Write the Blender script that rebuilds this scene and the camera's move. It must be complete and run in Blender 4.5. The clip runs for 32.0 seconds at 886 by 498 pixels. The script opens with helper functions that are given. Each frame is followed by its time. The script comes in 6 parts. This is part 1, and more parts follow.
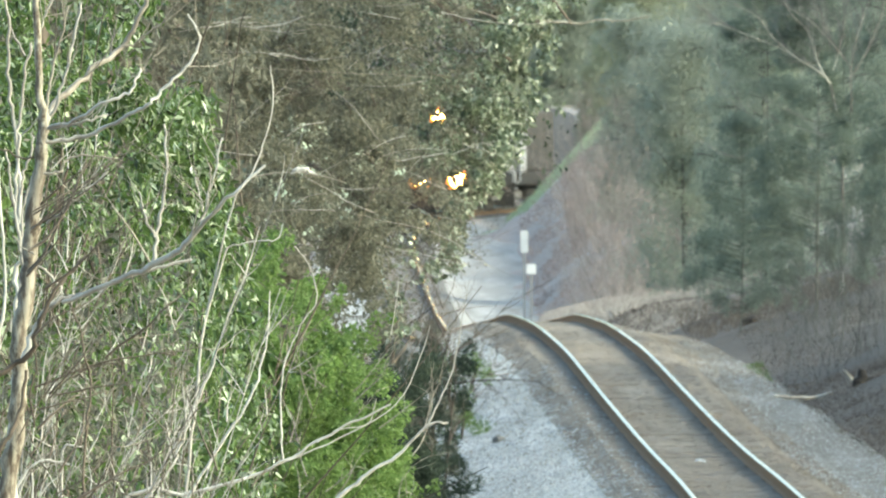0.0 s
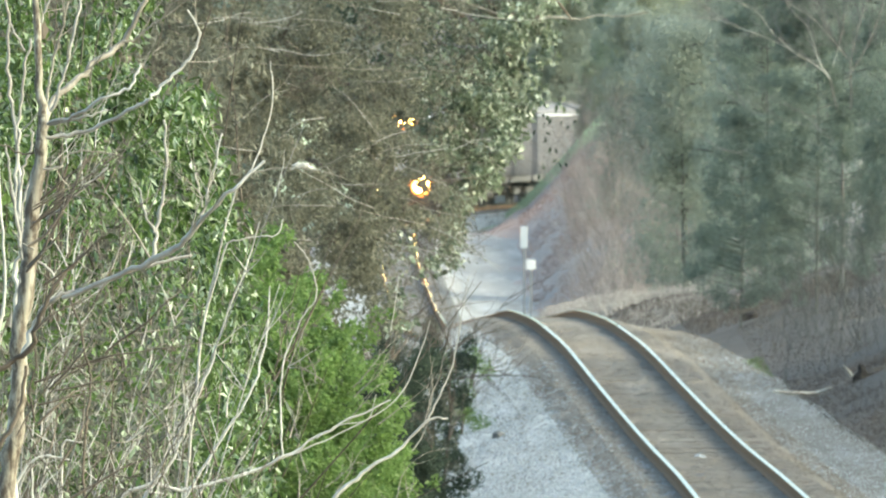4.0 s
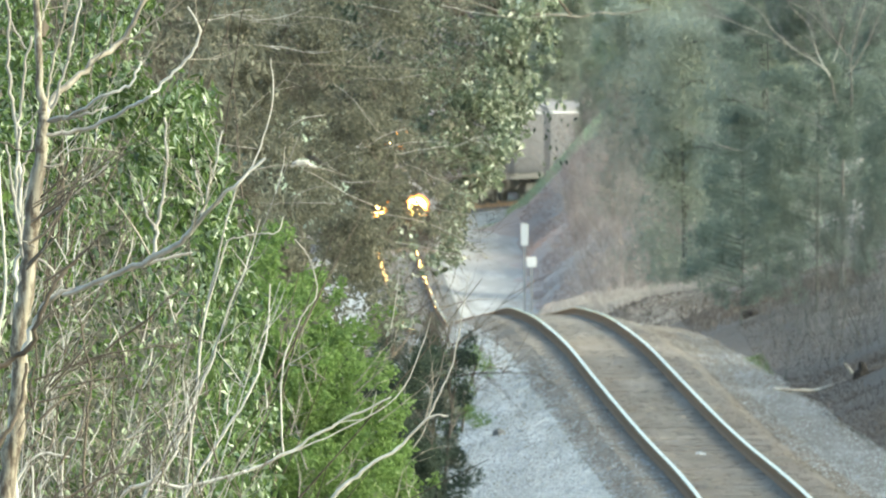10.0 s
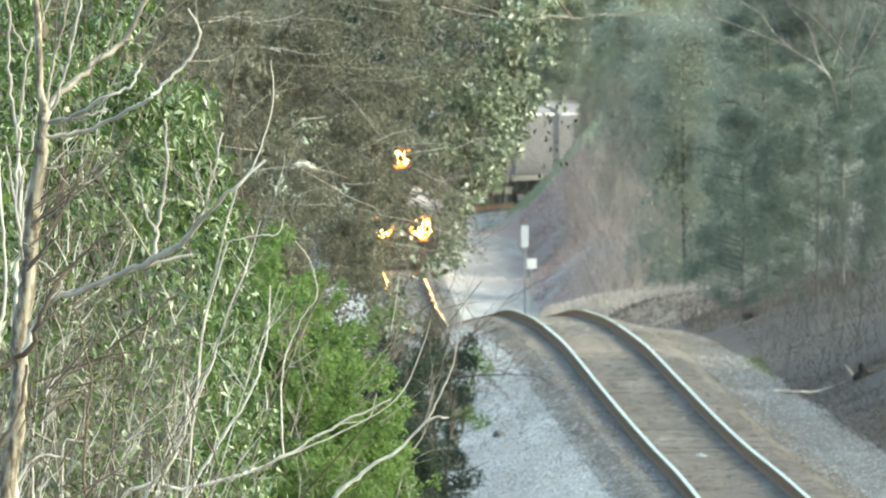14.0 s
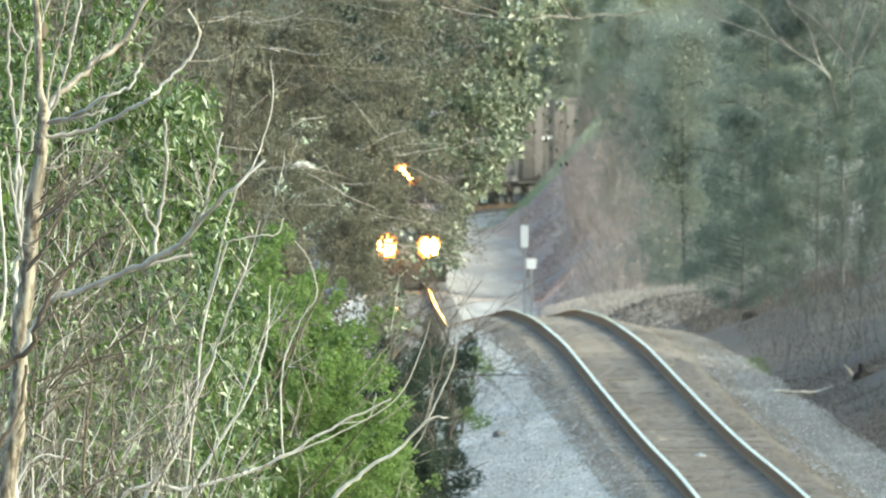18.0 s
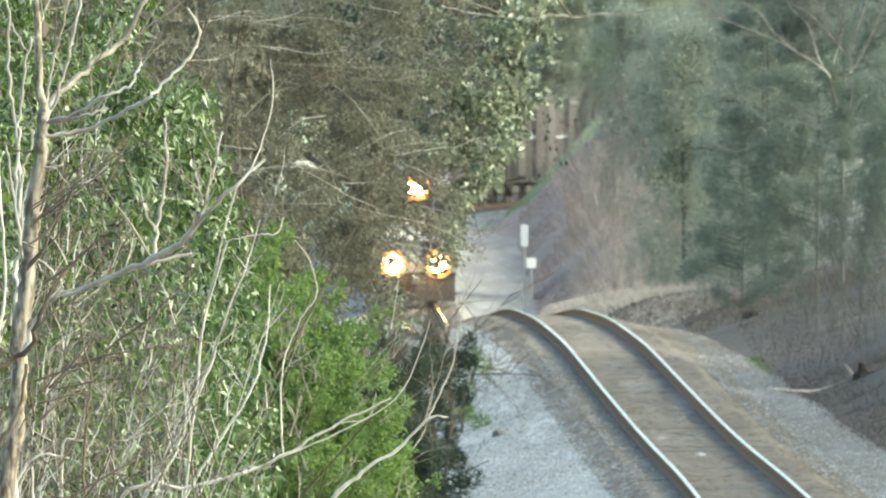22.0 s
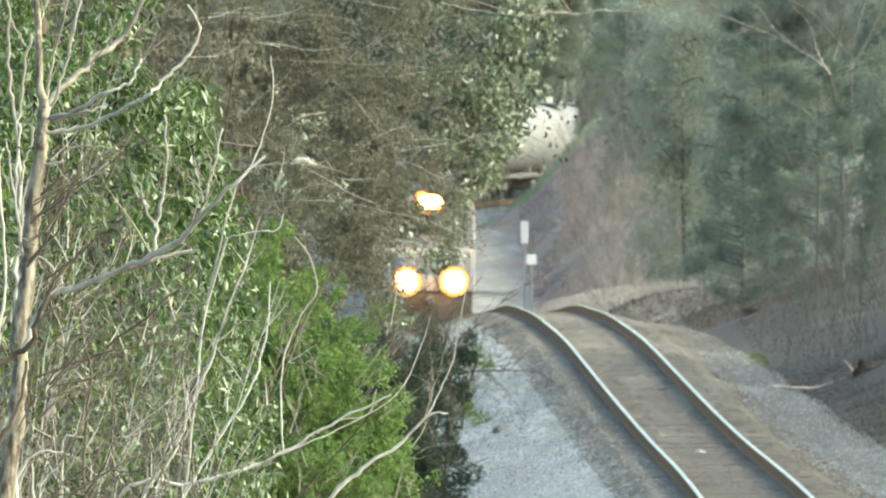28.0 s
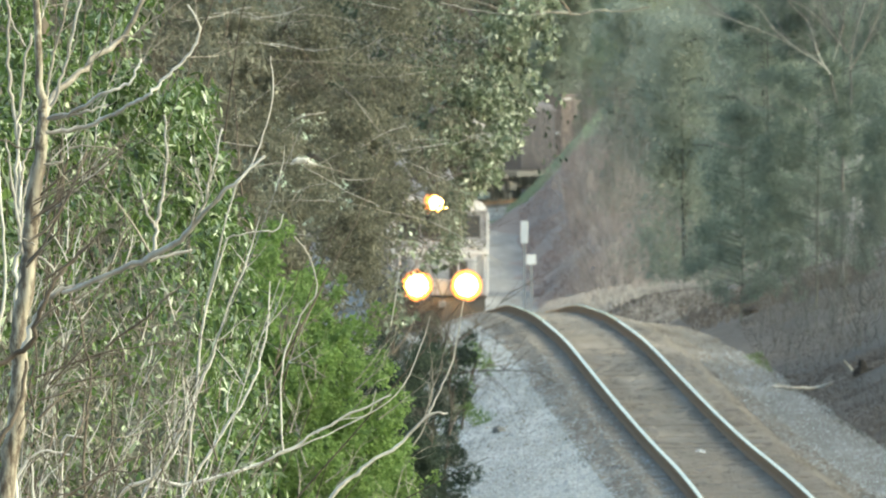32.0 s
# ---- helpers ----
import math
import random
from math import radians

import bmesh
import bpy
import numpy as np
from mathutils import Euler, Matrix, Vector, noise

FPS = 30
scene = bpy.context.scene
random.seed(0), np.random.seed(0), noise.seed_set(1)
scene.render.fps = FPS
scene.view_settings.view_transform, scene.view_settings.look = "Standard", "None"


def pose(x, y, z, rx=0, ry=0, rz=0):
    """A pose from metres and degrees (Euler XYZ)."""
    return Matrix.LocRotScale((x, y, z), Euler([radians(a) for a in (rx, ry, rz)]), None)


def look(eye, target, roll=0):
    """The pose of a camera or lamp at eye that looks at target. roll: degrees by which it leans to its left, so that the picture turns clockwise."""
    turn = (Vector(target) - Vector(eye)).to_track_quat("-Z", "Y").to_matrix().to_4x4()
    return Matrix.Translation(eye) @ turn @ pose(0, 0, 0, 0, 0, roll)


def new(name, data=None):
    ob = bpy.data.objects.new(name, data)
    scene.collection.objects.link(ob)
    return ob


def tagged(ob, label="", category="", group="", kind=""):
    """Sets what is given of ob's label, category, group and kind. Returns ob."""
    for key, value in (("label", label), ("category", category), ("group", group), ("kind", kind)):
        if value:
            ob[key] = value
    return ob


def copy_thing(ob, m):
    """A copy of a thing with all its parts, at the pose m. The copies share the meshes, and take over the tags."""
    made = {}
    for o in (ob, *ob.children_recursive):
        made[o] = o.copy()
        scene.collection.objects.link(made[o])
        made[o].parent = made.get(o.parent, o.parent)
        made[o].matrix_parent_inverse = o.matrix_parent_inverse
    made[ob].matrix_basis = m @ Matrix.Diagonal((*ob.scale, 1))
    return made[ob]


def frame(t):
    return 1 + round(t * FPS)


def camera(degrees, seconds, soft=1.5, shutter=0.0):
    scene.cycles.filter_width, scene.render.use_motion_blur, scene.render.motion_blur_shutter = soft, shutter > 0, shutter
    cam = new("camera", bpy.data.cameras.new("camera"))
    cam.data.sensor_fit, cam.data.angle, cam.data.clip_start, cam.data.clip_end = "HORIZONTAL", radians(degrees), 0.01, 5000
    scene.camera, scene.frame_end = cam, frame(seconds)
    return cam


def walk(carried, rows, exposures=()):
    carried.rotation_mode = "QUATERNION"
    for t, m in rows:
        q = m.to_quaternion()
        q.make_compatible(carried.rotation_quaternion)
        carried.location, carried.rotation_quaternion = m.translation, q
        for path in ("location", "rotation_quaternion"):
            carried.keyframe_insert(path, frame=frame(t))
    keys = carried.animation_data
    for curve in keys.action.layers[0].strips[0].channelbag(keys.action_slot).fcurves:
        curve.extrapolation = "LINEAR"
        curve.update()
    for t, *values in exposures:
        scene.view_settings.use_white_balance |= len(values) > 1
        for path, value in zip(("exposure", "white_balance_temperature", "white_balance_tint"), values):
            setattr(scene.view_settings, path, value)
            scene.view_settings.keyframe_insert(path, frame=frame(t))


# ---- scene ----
# camera: a long lens on a bank beside the line, looking along the track; it trembles a little
EYE = (0.0, 0.0, 7.5)
cam = camera(1.9963, 32.0, soft=2.0)
# a long lens focused on the shrubs of the near bank: what lies beyond goes soft
cam.data.dof.use_dof, cam.data.dof.focus_distance, cam.data.dof.aperture_fstop = True, 122.0, 62.0
walk(cam, [(t, pose(*EYE, 90 + tilt, 0, turn)) for t, turn, tilt in (
    (0, 0.00143, -0.55335), (0.5, 0.00365, -0.55707), (1, 0.00616, -0.55714), (1.5, -0.00115, -0.56113),
    (2, 0.00078, -0.56560), (2.5, 0.00210, -0.56541), (3, 0.00392, -0.56484), (3.5, 0.00222, -0.56406),
    (5.5, 0.00006, -0.56281), (6, -0.00006, -0.56698), (6.5, 0.00305, -0.56704), (7, -0.00205, -0.56879),
    (7.5, -0.00350, -0.56468), (8, 0.00162, -0.55353), (8.5, 0.00150, -0.56909), (9, 0.00000, -0.57296),
    (9.5, 0.00150, -0.56756), (10, 0.00198, -0.56928), (10.5, 0.00222, -0.56723), (11, 0.00210, -0.56710),
    (11.5, 0.00353, -0.56529), (12, 0.00150, -0.56810), (12.5, 0.00217, -0.56548), (13, 0.00343, -0.56107),
    (13.5, 0.00150, -0.56855), (14, 0.00241, -0.56524), (14.5, 0.00292, -0.56699), (16.5, 0.00410, -0.56729),
    (17, 0.00735, -0.55944), (17.5, 0.00216, -0.56897), (18, 0.00174, -0.56518), (18.5, 0.00349, -0.56542),
    (19, 0.00030, -0.56529), (19.5, 0.00405, -0.56910), (20, 0.00349, -0.56529), (20.5, 0.00417, -0.56710),
    (21, 0.00242, -0.56656), (21.5, 0.00156, -0.56693), (22, 0.00162, -0.56710), (22.5, 0.00232, -0.56722),
    (23, -0.00007, -0.56502), (23.5, 0.00168, -0.57470), (24, 0.00012, -0.57511), (24.5, 0.00023, -0.57489),
    (25, -0.00037, -0.57495), (25.5, 0.00198, -0.57127), (27.5, 0.00279, -0.57097), (28, 0.00192, -0.57471),
    (28.5, 0.00168, -0.57122), (29, 0.00006, -0.57283), (29.5, -0.00097, -0.57284), (30, 0.00006, -0.57200),
    (30.5, -0.00006, -0.57661), (31, -0.00043, -0.56693), (31.5, 0.00349, -0.57003), (32, 0.00156, -0.57471),
)], exposures=[(0, 1.70, 6300, -6), (14, 1.68, 6300, -6), (22, 1.66, 6400, -6), (28, 1.58, 6500, -6), (32, 1.50, 6500, -6)])

# ---- light: hazy low sun from the right, open sky ----
SUN = Vector((0.85, -0.26, 0.50)).normalized()
world = bpy.data.worlds.new("sky")
scene.world = world
world.use_nodes = True
wn = world.node_tree
sky = wn.nodes.new("ShaderNodeTexSky")
sky.sky_type, sky.sun_disc = "NISHITA", False
sky.sun_elevation = math.asin(SUN.z)
sky.sun_rotation = math.atan2(SUN.x, SUN.y)
sky.air_density, sky.dust_density, sky.ozone_density = 1.1, 3.2, 1.0
wn.links.new(sky.outputs[0], wn.nodes["Background"].inputs[0])
wn.nodes["Background"].inputs[1].default_value = 0.15
sun = new("sun", bpy.data.lights.new("sun", "SUN"))
sun.data.energy, sun.data.angle, sun.data.color = 1.4, radians(15.0), (1.0, 0.94, 0.84)
sun.matrix_world = look((0, 0, 60), Vector((0, 0, 60)) - SUN)

R = np.random.default_rng(7)


# ---- materials ----
def nodes_of(name):
    m = bpy.data.materials.new(name)
    m.use_nodes = True
    return m, m.node_tree, m.node_tree.nodes["Principled BSDF"]


def link(nt, a, b):
    nt.links.new(a, b)


def ramp(nt, fac, stops):
    r = nt.nodes.new("ShaderNodeValToRGB")
    while len(r.color_ramp.elements) < len(stops):
        r.color_ramp.elements.new(0.5)
    for e, (p, c) in zip(r.color_ramp.elements, stops):
        e.position, e.color = p, (*c, 1)
    link(nt, fac, r.inputs[0])
    return r.outputs[0]


def noise_tex(nt, scale, detail=4.0, rough=0.6, kind="Object", stretch=(1, 1, 1)):
    co = nt.nodes.new("ShaderNodeTexCoord")
    mp = nt.nodes.new("ShaderNodeMapping")
    mp.inputs["Scale"].default_value = stretch
    n = nt.nodes.new("ShaderNodeTexNoise")
    n.inputs["Scale"].default_value, n.inputs["Detail"].default_value, n.inputs["Roughness"].default_value = scale, detail, rough
    link(nt, co.outputs[kind], mp.inputs[0])
    link(nt, mp.outputs[0], n.inputs["Vector"])
    return n.outputs["Fac"]


def mixed(nt, fac, a, b, mode="MIX"):
    m = nt.nodes.new("ShaderNodeMix")
    m.data_type, m.blend_type = "RGBA", mode
    for sock, v in ((m.inputs[0], fac), (m.inputs[6], a), (m.inputs[7], b)):
        if isinstance(v, (int, float)):
            sock.default_value = v
        elif isinstance(v, tuple):
            sock.default_value = (*v, 1)
        else:
            link(nt, v, sock)
    return m.outputs[2]


def bump(nt, bsdf, height, strength=0.4, distance=0.02):
    b = nt.nodes.new("ShaderNodeBump")
    b.inputs["Strength"].default_value, b.inputs["Distance"].default_value = strength, distance
    link(nt, height, b.inputs["Height"])
    link(nt, b.outputs[0], bsdf.inputs["Normal"])


def leaf_material(name, dark, mid, light, rough=0.5, through_light=0.35, patch=0.8, even=0.0, pale=0.85):
    """Foliage: each leaf its own shade, with larger patches of tone over the crown."""
    m, nt, b = nodes_of(name)
    g = nt.nodes.new("ShaderNodeNewGeometry")
    # leaves past `pale` run to `light`; a near-white `light` paints glints
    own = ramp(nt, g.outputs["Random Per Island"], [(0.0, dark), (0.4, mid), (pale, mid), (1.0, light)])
    tone = ramp(nt, noise_tex(nt, patch, 3.0, kind="Object"), [(0.3, (0.68 + 0.25 * even,) * 3), (0.7, (1.22 - 0.14 * even,) * 3)])
    col = mixed(nt, 1.0, own, tone, "MULTIPLY")
    link(nt, col, b.inputs["Base Color"])
    b.inputs["Roughness"].default_value = rough
    b.inputs["Specular IOR Level"].default_value = 0.4
    tr = nt.nodes.new("ShaderNodeBsdfTranslucent")
    link(nt, col, tr.inputs[0])
    mix = nt.nodes.new("ShaderNodeMixShader")
    mix.inputs[0].default_value = through_light
    link(nt, b.outputs[0], mix.inputs[1])
    link(nt, tr.outputs[0], mix.inputs[2])
    link(nt, mix.outputs[0], nt.nodes["Material Output"].inputs[0])
    return m


def bark_material(name, dark, light, scale=25.0, rough=0.85, soft=0.2):
    m, nt, b = nodes_of(name)
    n = noise_tex(nt, scale, 5.0, 0.65, stretch=(1, 1, 0.25))
    g = nt.nodes.new("ShaderNodeNewGeometry")
    col = ramp(nt, n, [(0.5 - soft, dark), (0.5 + soft, light)])
    own = ramp(nt, g.outputs["Random Per Island"], [(0.0, (0.7, 0.7, 0.7)), (1.0, (1.15, 1.12, 1.1))])
    blotch = ramp(nt, noise_tex(nt, scale * 0.16, 4.0, 0.6, stretch=(1, 1, 0.5)), [(0.35, (0.62, 0.58, 0.54)), (0.62, (1.15, 1.15, 1.12))])
    col = mixed(nt, 1.0, mixed(nt, 1.0, col, own, "MULTIPLY"), blotch, "MULTIPLY")
    link(nt, col, b.inputs["Base Color"])
    b.inputs["Roughness"].default_value = rough
    bump(nt, b, n, 0.5, 0.01)
    return m


def plain_material(name, a, c, scale=3.0, rough=0.6, metal=0.0, bumpy=0.15, distance=0.005):
    m, nt, b = nodes_of(name)
    n = noise_tex(nt, scale, 6.0, 0.6)
    n2 = noise_tex(nt, scale * 9, 3.0, 0.6)
    col = ramp(nt, n, [(0.3, a), (0.7, c)])
    link(nt, mixed(nt, 0.35, col, ramp(nt, n2, [(0.35, a), (0.65, c)])), b.inputs["Base Color"])
    b.inputs["Roughness"].default_value, b.inputs["Metallic"].default_value = rough, metal
    b.inputs["Specular IOR Level"].default_value = 0.04 if rough > 0.85 else 0.5
    bump(nt, b, n2, bumpy, distance)
    return m


def glow_material(name, colour, strength, base=(0.8, 0.8, 0.75)):
    m, nt, b = nodes_of(name)
    b.inputs["Base Color"].default_value = (*base, 1)
    b.inputs["Emission Color"].default_value = (*colour, 1)
    b.inputs["Emission Strength"].default_value = strength
    return m


def gravel_material(name, dark, mid, light, size, dirt=None):
    """Crushed stone: one shade a stone, dusty patches, rough relief."""
    m, nt, b = nodes_of(name)
    co = nt.nodes.new("ShaderNodeTexCoord")
    v = nt.nodes.new("ShaderNodeTexVoronoi")
    v.inputs["Scale"].default_value = 1 / size
    link(nt, co.outputs["Object"], v.inputs["Vector"])
    sep = nt.nodes.new("ShaderNodeSeparateColor")
    link(nt, v.outputs["Color"], sep.inputs[0])
    col = ramp(nt, sep.outputs[0], [(0.0, dark), (0.5, mid), (1.0, light)])
    tone = ramp(nt, noise_tex(nt, 1.1, 5.0, 0.62, stretch=(1, 0.07, 1)), [(0.34, (0.68, 0.66, 0.63)), (0.66, (1.14, 1.14, 1.14))])
    col = mixed(nt, 1.0, col, tone, "MULTIPLY")
    if dirt:
        col = mixed(nt, ramp(nt, noise_tex(nt, 1.0, 5.0, 0.6, stretch=(1.1, 0.09, 1)), [(0.40, (0, 0, 0)), (0.62, (1, 1, 1))]), col, dirt)
    link(nt, col, b.inputs["Base Color"])
    b.inputs["Roughness"].default_value = 0.98
    b.inputs["Specular IOR Level"].default_value = 0.05
    bump(nt, b, v.outputs["Distance"], 0.8, size)
    return m


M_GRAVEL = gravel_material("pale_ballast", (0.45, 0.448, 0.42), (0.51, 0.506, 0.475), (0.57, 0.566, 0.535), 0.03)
# darker copy of the ballast: weaker light on the right shoulder put into colour
M_DARKGRAVEL = gravel_material("darkened_gravel", (0.19, 0.188, 0.178), (0.22, 0.218, 0.208), (0.26, 0.258, 0.248), 0.03, (0.18, 0.17, 0.153))
# far brush: distance haze put into its bark colour
M_PINKBRUSH = bark_material("hazed_pinkish_brush", (0.32, 0.282, 0.26), (0.42, 0.372, 0.346), 8.0)
M_DIRTY = gravel_material("dirty_ballast", (0.235, 0.21, 0.178), (0.265, 0.238, 0.203), (0.30, 0.272, 0.235), 0.03, (0.228, 0.196, 0.16))
M_FAR_ROAD = gravel_material("white_gravel", (0.42, 0.41, 0.385), (0.48, 0.468, 0.44), (0.54, 0.528, 0.50), 0.08, (0.40, 0.378, 0.345))
M_TIE = plain_material("weathered_tie", (0.225, 0.20, 0.17), (0.27, 0.243, 0.21), 4.0, 0.9, 0, 0.4, 0.01)
M_STUMP = plain_material("rotten_wood", (0.028, 0.026, 0.024), (0.055, 0.05, 0.046), 6.0, 0.95, 0, 0.5, 0.02)
M_RUST = plain_material("rail_rust", (0.25, 0.162, 0.10), (0.33, 0.22, 0.14), 6.0, 0.95)
M_RAIL = plain_material("polished_rail", (1.0, 0.89, 0.68), (1.0, 0.92, 0.74), 2.0, 0.38, 1.0, 0.02, 0.001)
M_RAIL_SMOOTH = plain_material("mirror_rail", (0.90, 0.86, 0.78), (0.95, 0.91, 0.84), 2.0, 0.15, 1.0, 0.01, 0.001)
# sun glints put in as near-white leaves, besides the real gloss
M_PRIVET = leaf_material("glossy_glint_leaf", (0.030, 0.042, 0.016), (0.110, 0.166, 0.044), (0.52, 0.585, 0.38), 0.24, 0.4, 1.8, 0.0, 0.78)
M_VINE = leaf_material("vine_leaf", (0.135, 0.20, 0.056), (0.185, 0.272, 0.08), (0.265, 0.355, 0.13), 0.6, 0.55, 1.3, 0.3)
# glints of the hanging crown painted as near-white leaves too
M_BROADLEAF = leaf_material("greygreen_glint_leaf", (0.055, 0.072, 0.04), (0.20, 0.235, 0.148), (0.58, 0.61, 0.48), 0.35, 0.35, 0.8, 0.0, 0.76)
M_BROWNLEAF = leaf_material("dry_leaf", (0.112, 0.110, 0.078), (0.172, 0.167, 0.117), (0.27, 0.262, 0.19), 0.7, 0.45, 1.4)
# cedar, far cedar, hazy and olive leaf colours carry distance haze: paler, flatter
M_CEDAR = leaf_material("hazed_cedar_spray", (0.178, 0.212, 0.174), (0.194, 0.229, 0.185), (0.214, 0.25, 0.197), 0.95, 0.8, 0.3, 0.8)
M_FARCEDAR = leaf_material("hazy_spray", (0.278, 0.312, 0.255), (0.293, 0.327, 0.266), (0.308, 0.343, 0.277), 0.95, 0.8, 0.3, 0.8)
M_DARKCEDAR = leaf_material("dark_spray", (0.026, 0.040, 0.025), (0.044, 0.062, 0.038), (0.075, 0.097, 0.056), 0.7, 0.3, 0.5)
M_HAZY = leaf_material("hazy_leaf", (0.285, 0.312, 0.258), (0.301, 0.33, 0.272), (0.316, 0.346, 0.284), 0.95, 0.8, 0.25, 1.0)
M_HAZYOLIVE = leaf_material("hazy_olive_leaf", (0.31, 0.33, 0.24), (0.325, 0.345, 0.25), (0.34, 0.36, 0.26), 0.95, 0.8, 0.25, 1.0)
M_GREYTWIG = bark_material("grey_twig", (0.21, 0.21, 0.205), (0.30, 0.30, 0.29), 8.0)
M_BROWNTWIG = bark_material("brown_twig", (0.07, 0.055, 0.04), (0.17, 0.14, 0.105), 20.0)
M_PALEBARK = bark_material("pale_bark", (0.19, 0.165, 0.13), (0.40, 0.38, 0.315), 26.0, 0.6)
M_TRUNK = bark_material("mottled_bark", (0.10, 0.076, 0.052), (0.40, 0.372, 0.295), 34.0, 0.7, 0.09)
M_CANE = bark_material("dry_cane", (0.30, 0.287, 0.25), (0.58, 0.565, 0.51), 12.0, 0.5)
M_DRYGRASS = leaf_material("dry_grass", (0.33, 0.295, 0.265), (0.42, 0.38, 0.34), (0.52, 0.475, 0.43), 0.9, 0.4, 0.6, 0.0)
M_LITTER = leaf_material("leaf_litter", (0.108, 0.092, 0.078), (0.128, 0.109, 0.093), (0.16, 0.138, 0.12), 0.9, 0.4, 0.5)
# cutting litter and bank grass paled likewise, haze mixed into both colours
M_REDLITTER = leaf_material("hazed_red_litter", (0.37, 0.28, 0.24), (0.43, 0.335, 0.295), (0.49, 0.395, 0.355), 0.9, 0.5, 0.5, 0.4)
M_GRASS = leaf_material("hazed_bank_grass", (0.40, 0.47, 0.31), (0.44, 0.52, 0.34), (0.48, 0.56, 0.38), 0.8, 0.5, 0.3, 0.5)
M_DARKBRUSH = bark_material("dark_brush", (0.095, 0.10, 0.09), (0.14, 0.145, 0.13), 6.0)


def ground_material():
    """Soil and leaf litter, red clay in the far cutting, grass beyond it."""
    m, nt, b = nodes_of("soil")
    co = nt.nodes.new("ShaderNodeTexCoord")
    sep = nt.nodes.new("ShaderNodeSeparateXYZ")
    link(nt, co.outputs["Object"], sep.inputs[0])
    n = noise_tex(nt, 0.6, 6.0, 0.65)
    litter = ramp(nt, n, [(0.3, (0.072, 0.058, 0.047)), (0.7, (0.112, 0.092, 0.076))])
    # clay and grass ramps lightened to hold the distance haze
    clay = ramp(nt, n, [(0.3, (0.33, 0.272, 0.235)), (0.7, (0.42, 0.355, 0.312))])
    grass = ramp(nt, n, [(0.3, (0.34, 0.41, 0.27)), (0.7, (0.42, 0.49, 0.33))])

    def band(lo, hi):
        r = nt.nodes.new("ShaderNodeMapRange")
        r.interpolation_type = "SMOOTHSTEP"
        r.inputs["From Min"].default_value, r.inputs["From Max"].default_value = lo, hi
        wob = nt.nodes.new("ShaderNodeMath")
        wob.operation = "MULTIPLY_ADD"
        link(nt, n, wob.inputs[0])
        wob.inputs[1].default_value = 40
        link(nt, sep.outputs[1], wob.inputs[2])
        link(nt, wob.outputs[0], r.inputs["Value"])
        return r.outputs[0]

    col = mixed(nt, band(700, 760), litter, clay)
    col = mixed(nt, band(1103, 1120), col, grass)
    col = mixed(nt, band(1190, 1215), col, litter)
    link(nt, col, b.inputs["Base Color"])
    b.inputs["Roughness"].default_value = 0.95
    bump(nt, b, noise_tex(nt, 6.0, 6.0, 0.7), 0.7, 0.08)
    return m


M_SOIL = ground_material()


# ---- mesh helpers ----
def finish(name, verts, faces, material, parent=None, label="", smooth=False):
    me = bpy.data.meshes.new(name)
    me.from_pydata(np.asarray(verts).tolist(), [], [list(f) for f in faces] if not isinstance(faces, np.ndarray) else faces.tolist())
    me.materials.append(material)
    if smooth:
        me.polygons.foreach_set("use_smooth", [True] * len(me.polygons))
    ob = new(name, me)
    if parent is not None:
        ob.parent = parent
    if label:
        tagged(ob, label)
    return ob


def part(name, bm, material, parent, label="", smooth=False):
    me = bpy.data.meshes.new(name)
    bm.normal_update()
    bm.to_mesh(me)
    bm.free()
    me.materials.append(material)
    if smooth:
        me.polygons.foreach_set("use_smooth", [True] * len(me.polygons))
    ob = new(name, me)
    ob.parent = parent
    if label:
        tagged(ob, label)
    return ob


def empty(name, place, label, category, group="", kind=""):
    ob = new(name)
    ob.location = place
    return tagged(ob, label, category, group, kind)


def unit(a):
    a = np.asarray(a, float)
    return a / np.maximum(np.linalg.norm(a, axis=-1, keepdims=True), 1e-9)


def leaf_geometry(pts, length, width, lean=(0, 0, 0), spread=1.0, droop=0.15, rng=None):
    """Bent leaves, four corners and a crease each, standing at the points."""
    rng = rng or R
    n = len(pts)
    along = unit(rng.normal(size=(n, 3)) * spread + np.asarray(lean, float))
    across = unit(np.cross(along, rng.normal(size=(n, 3))))
    out = np.cross(across, along)
    L = length * rng.uniform(0.6, 1.3, (n, 1))
    W = width * rng.uniform(0.7, 1.25, (n, 1))
    base = np.asarray(pts, float)
    mid = base + along * L * 0.5 + out * W * 0.18
    tip = base + along * L - np.array([0, 0, 1.0]) * L * droop
    v = np.stack([base, mid + across * W * 0.5, tip, mid - across * W * 0.5], 1).reshape(-1, 3)
    i = np.arange(n)[:, None] * 4
    f = np.concatenate([i + [0, 1, 2], i + [0, 2, 3]], 1).reshape(-1, 3)
    return v, f


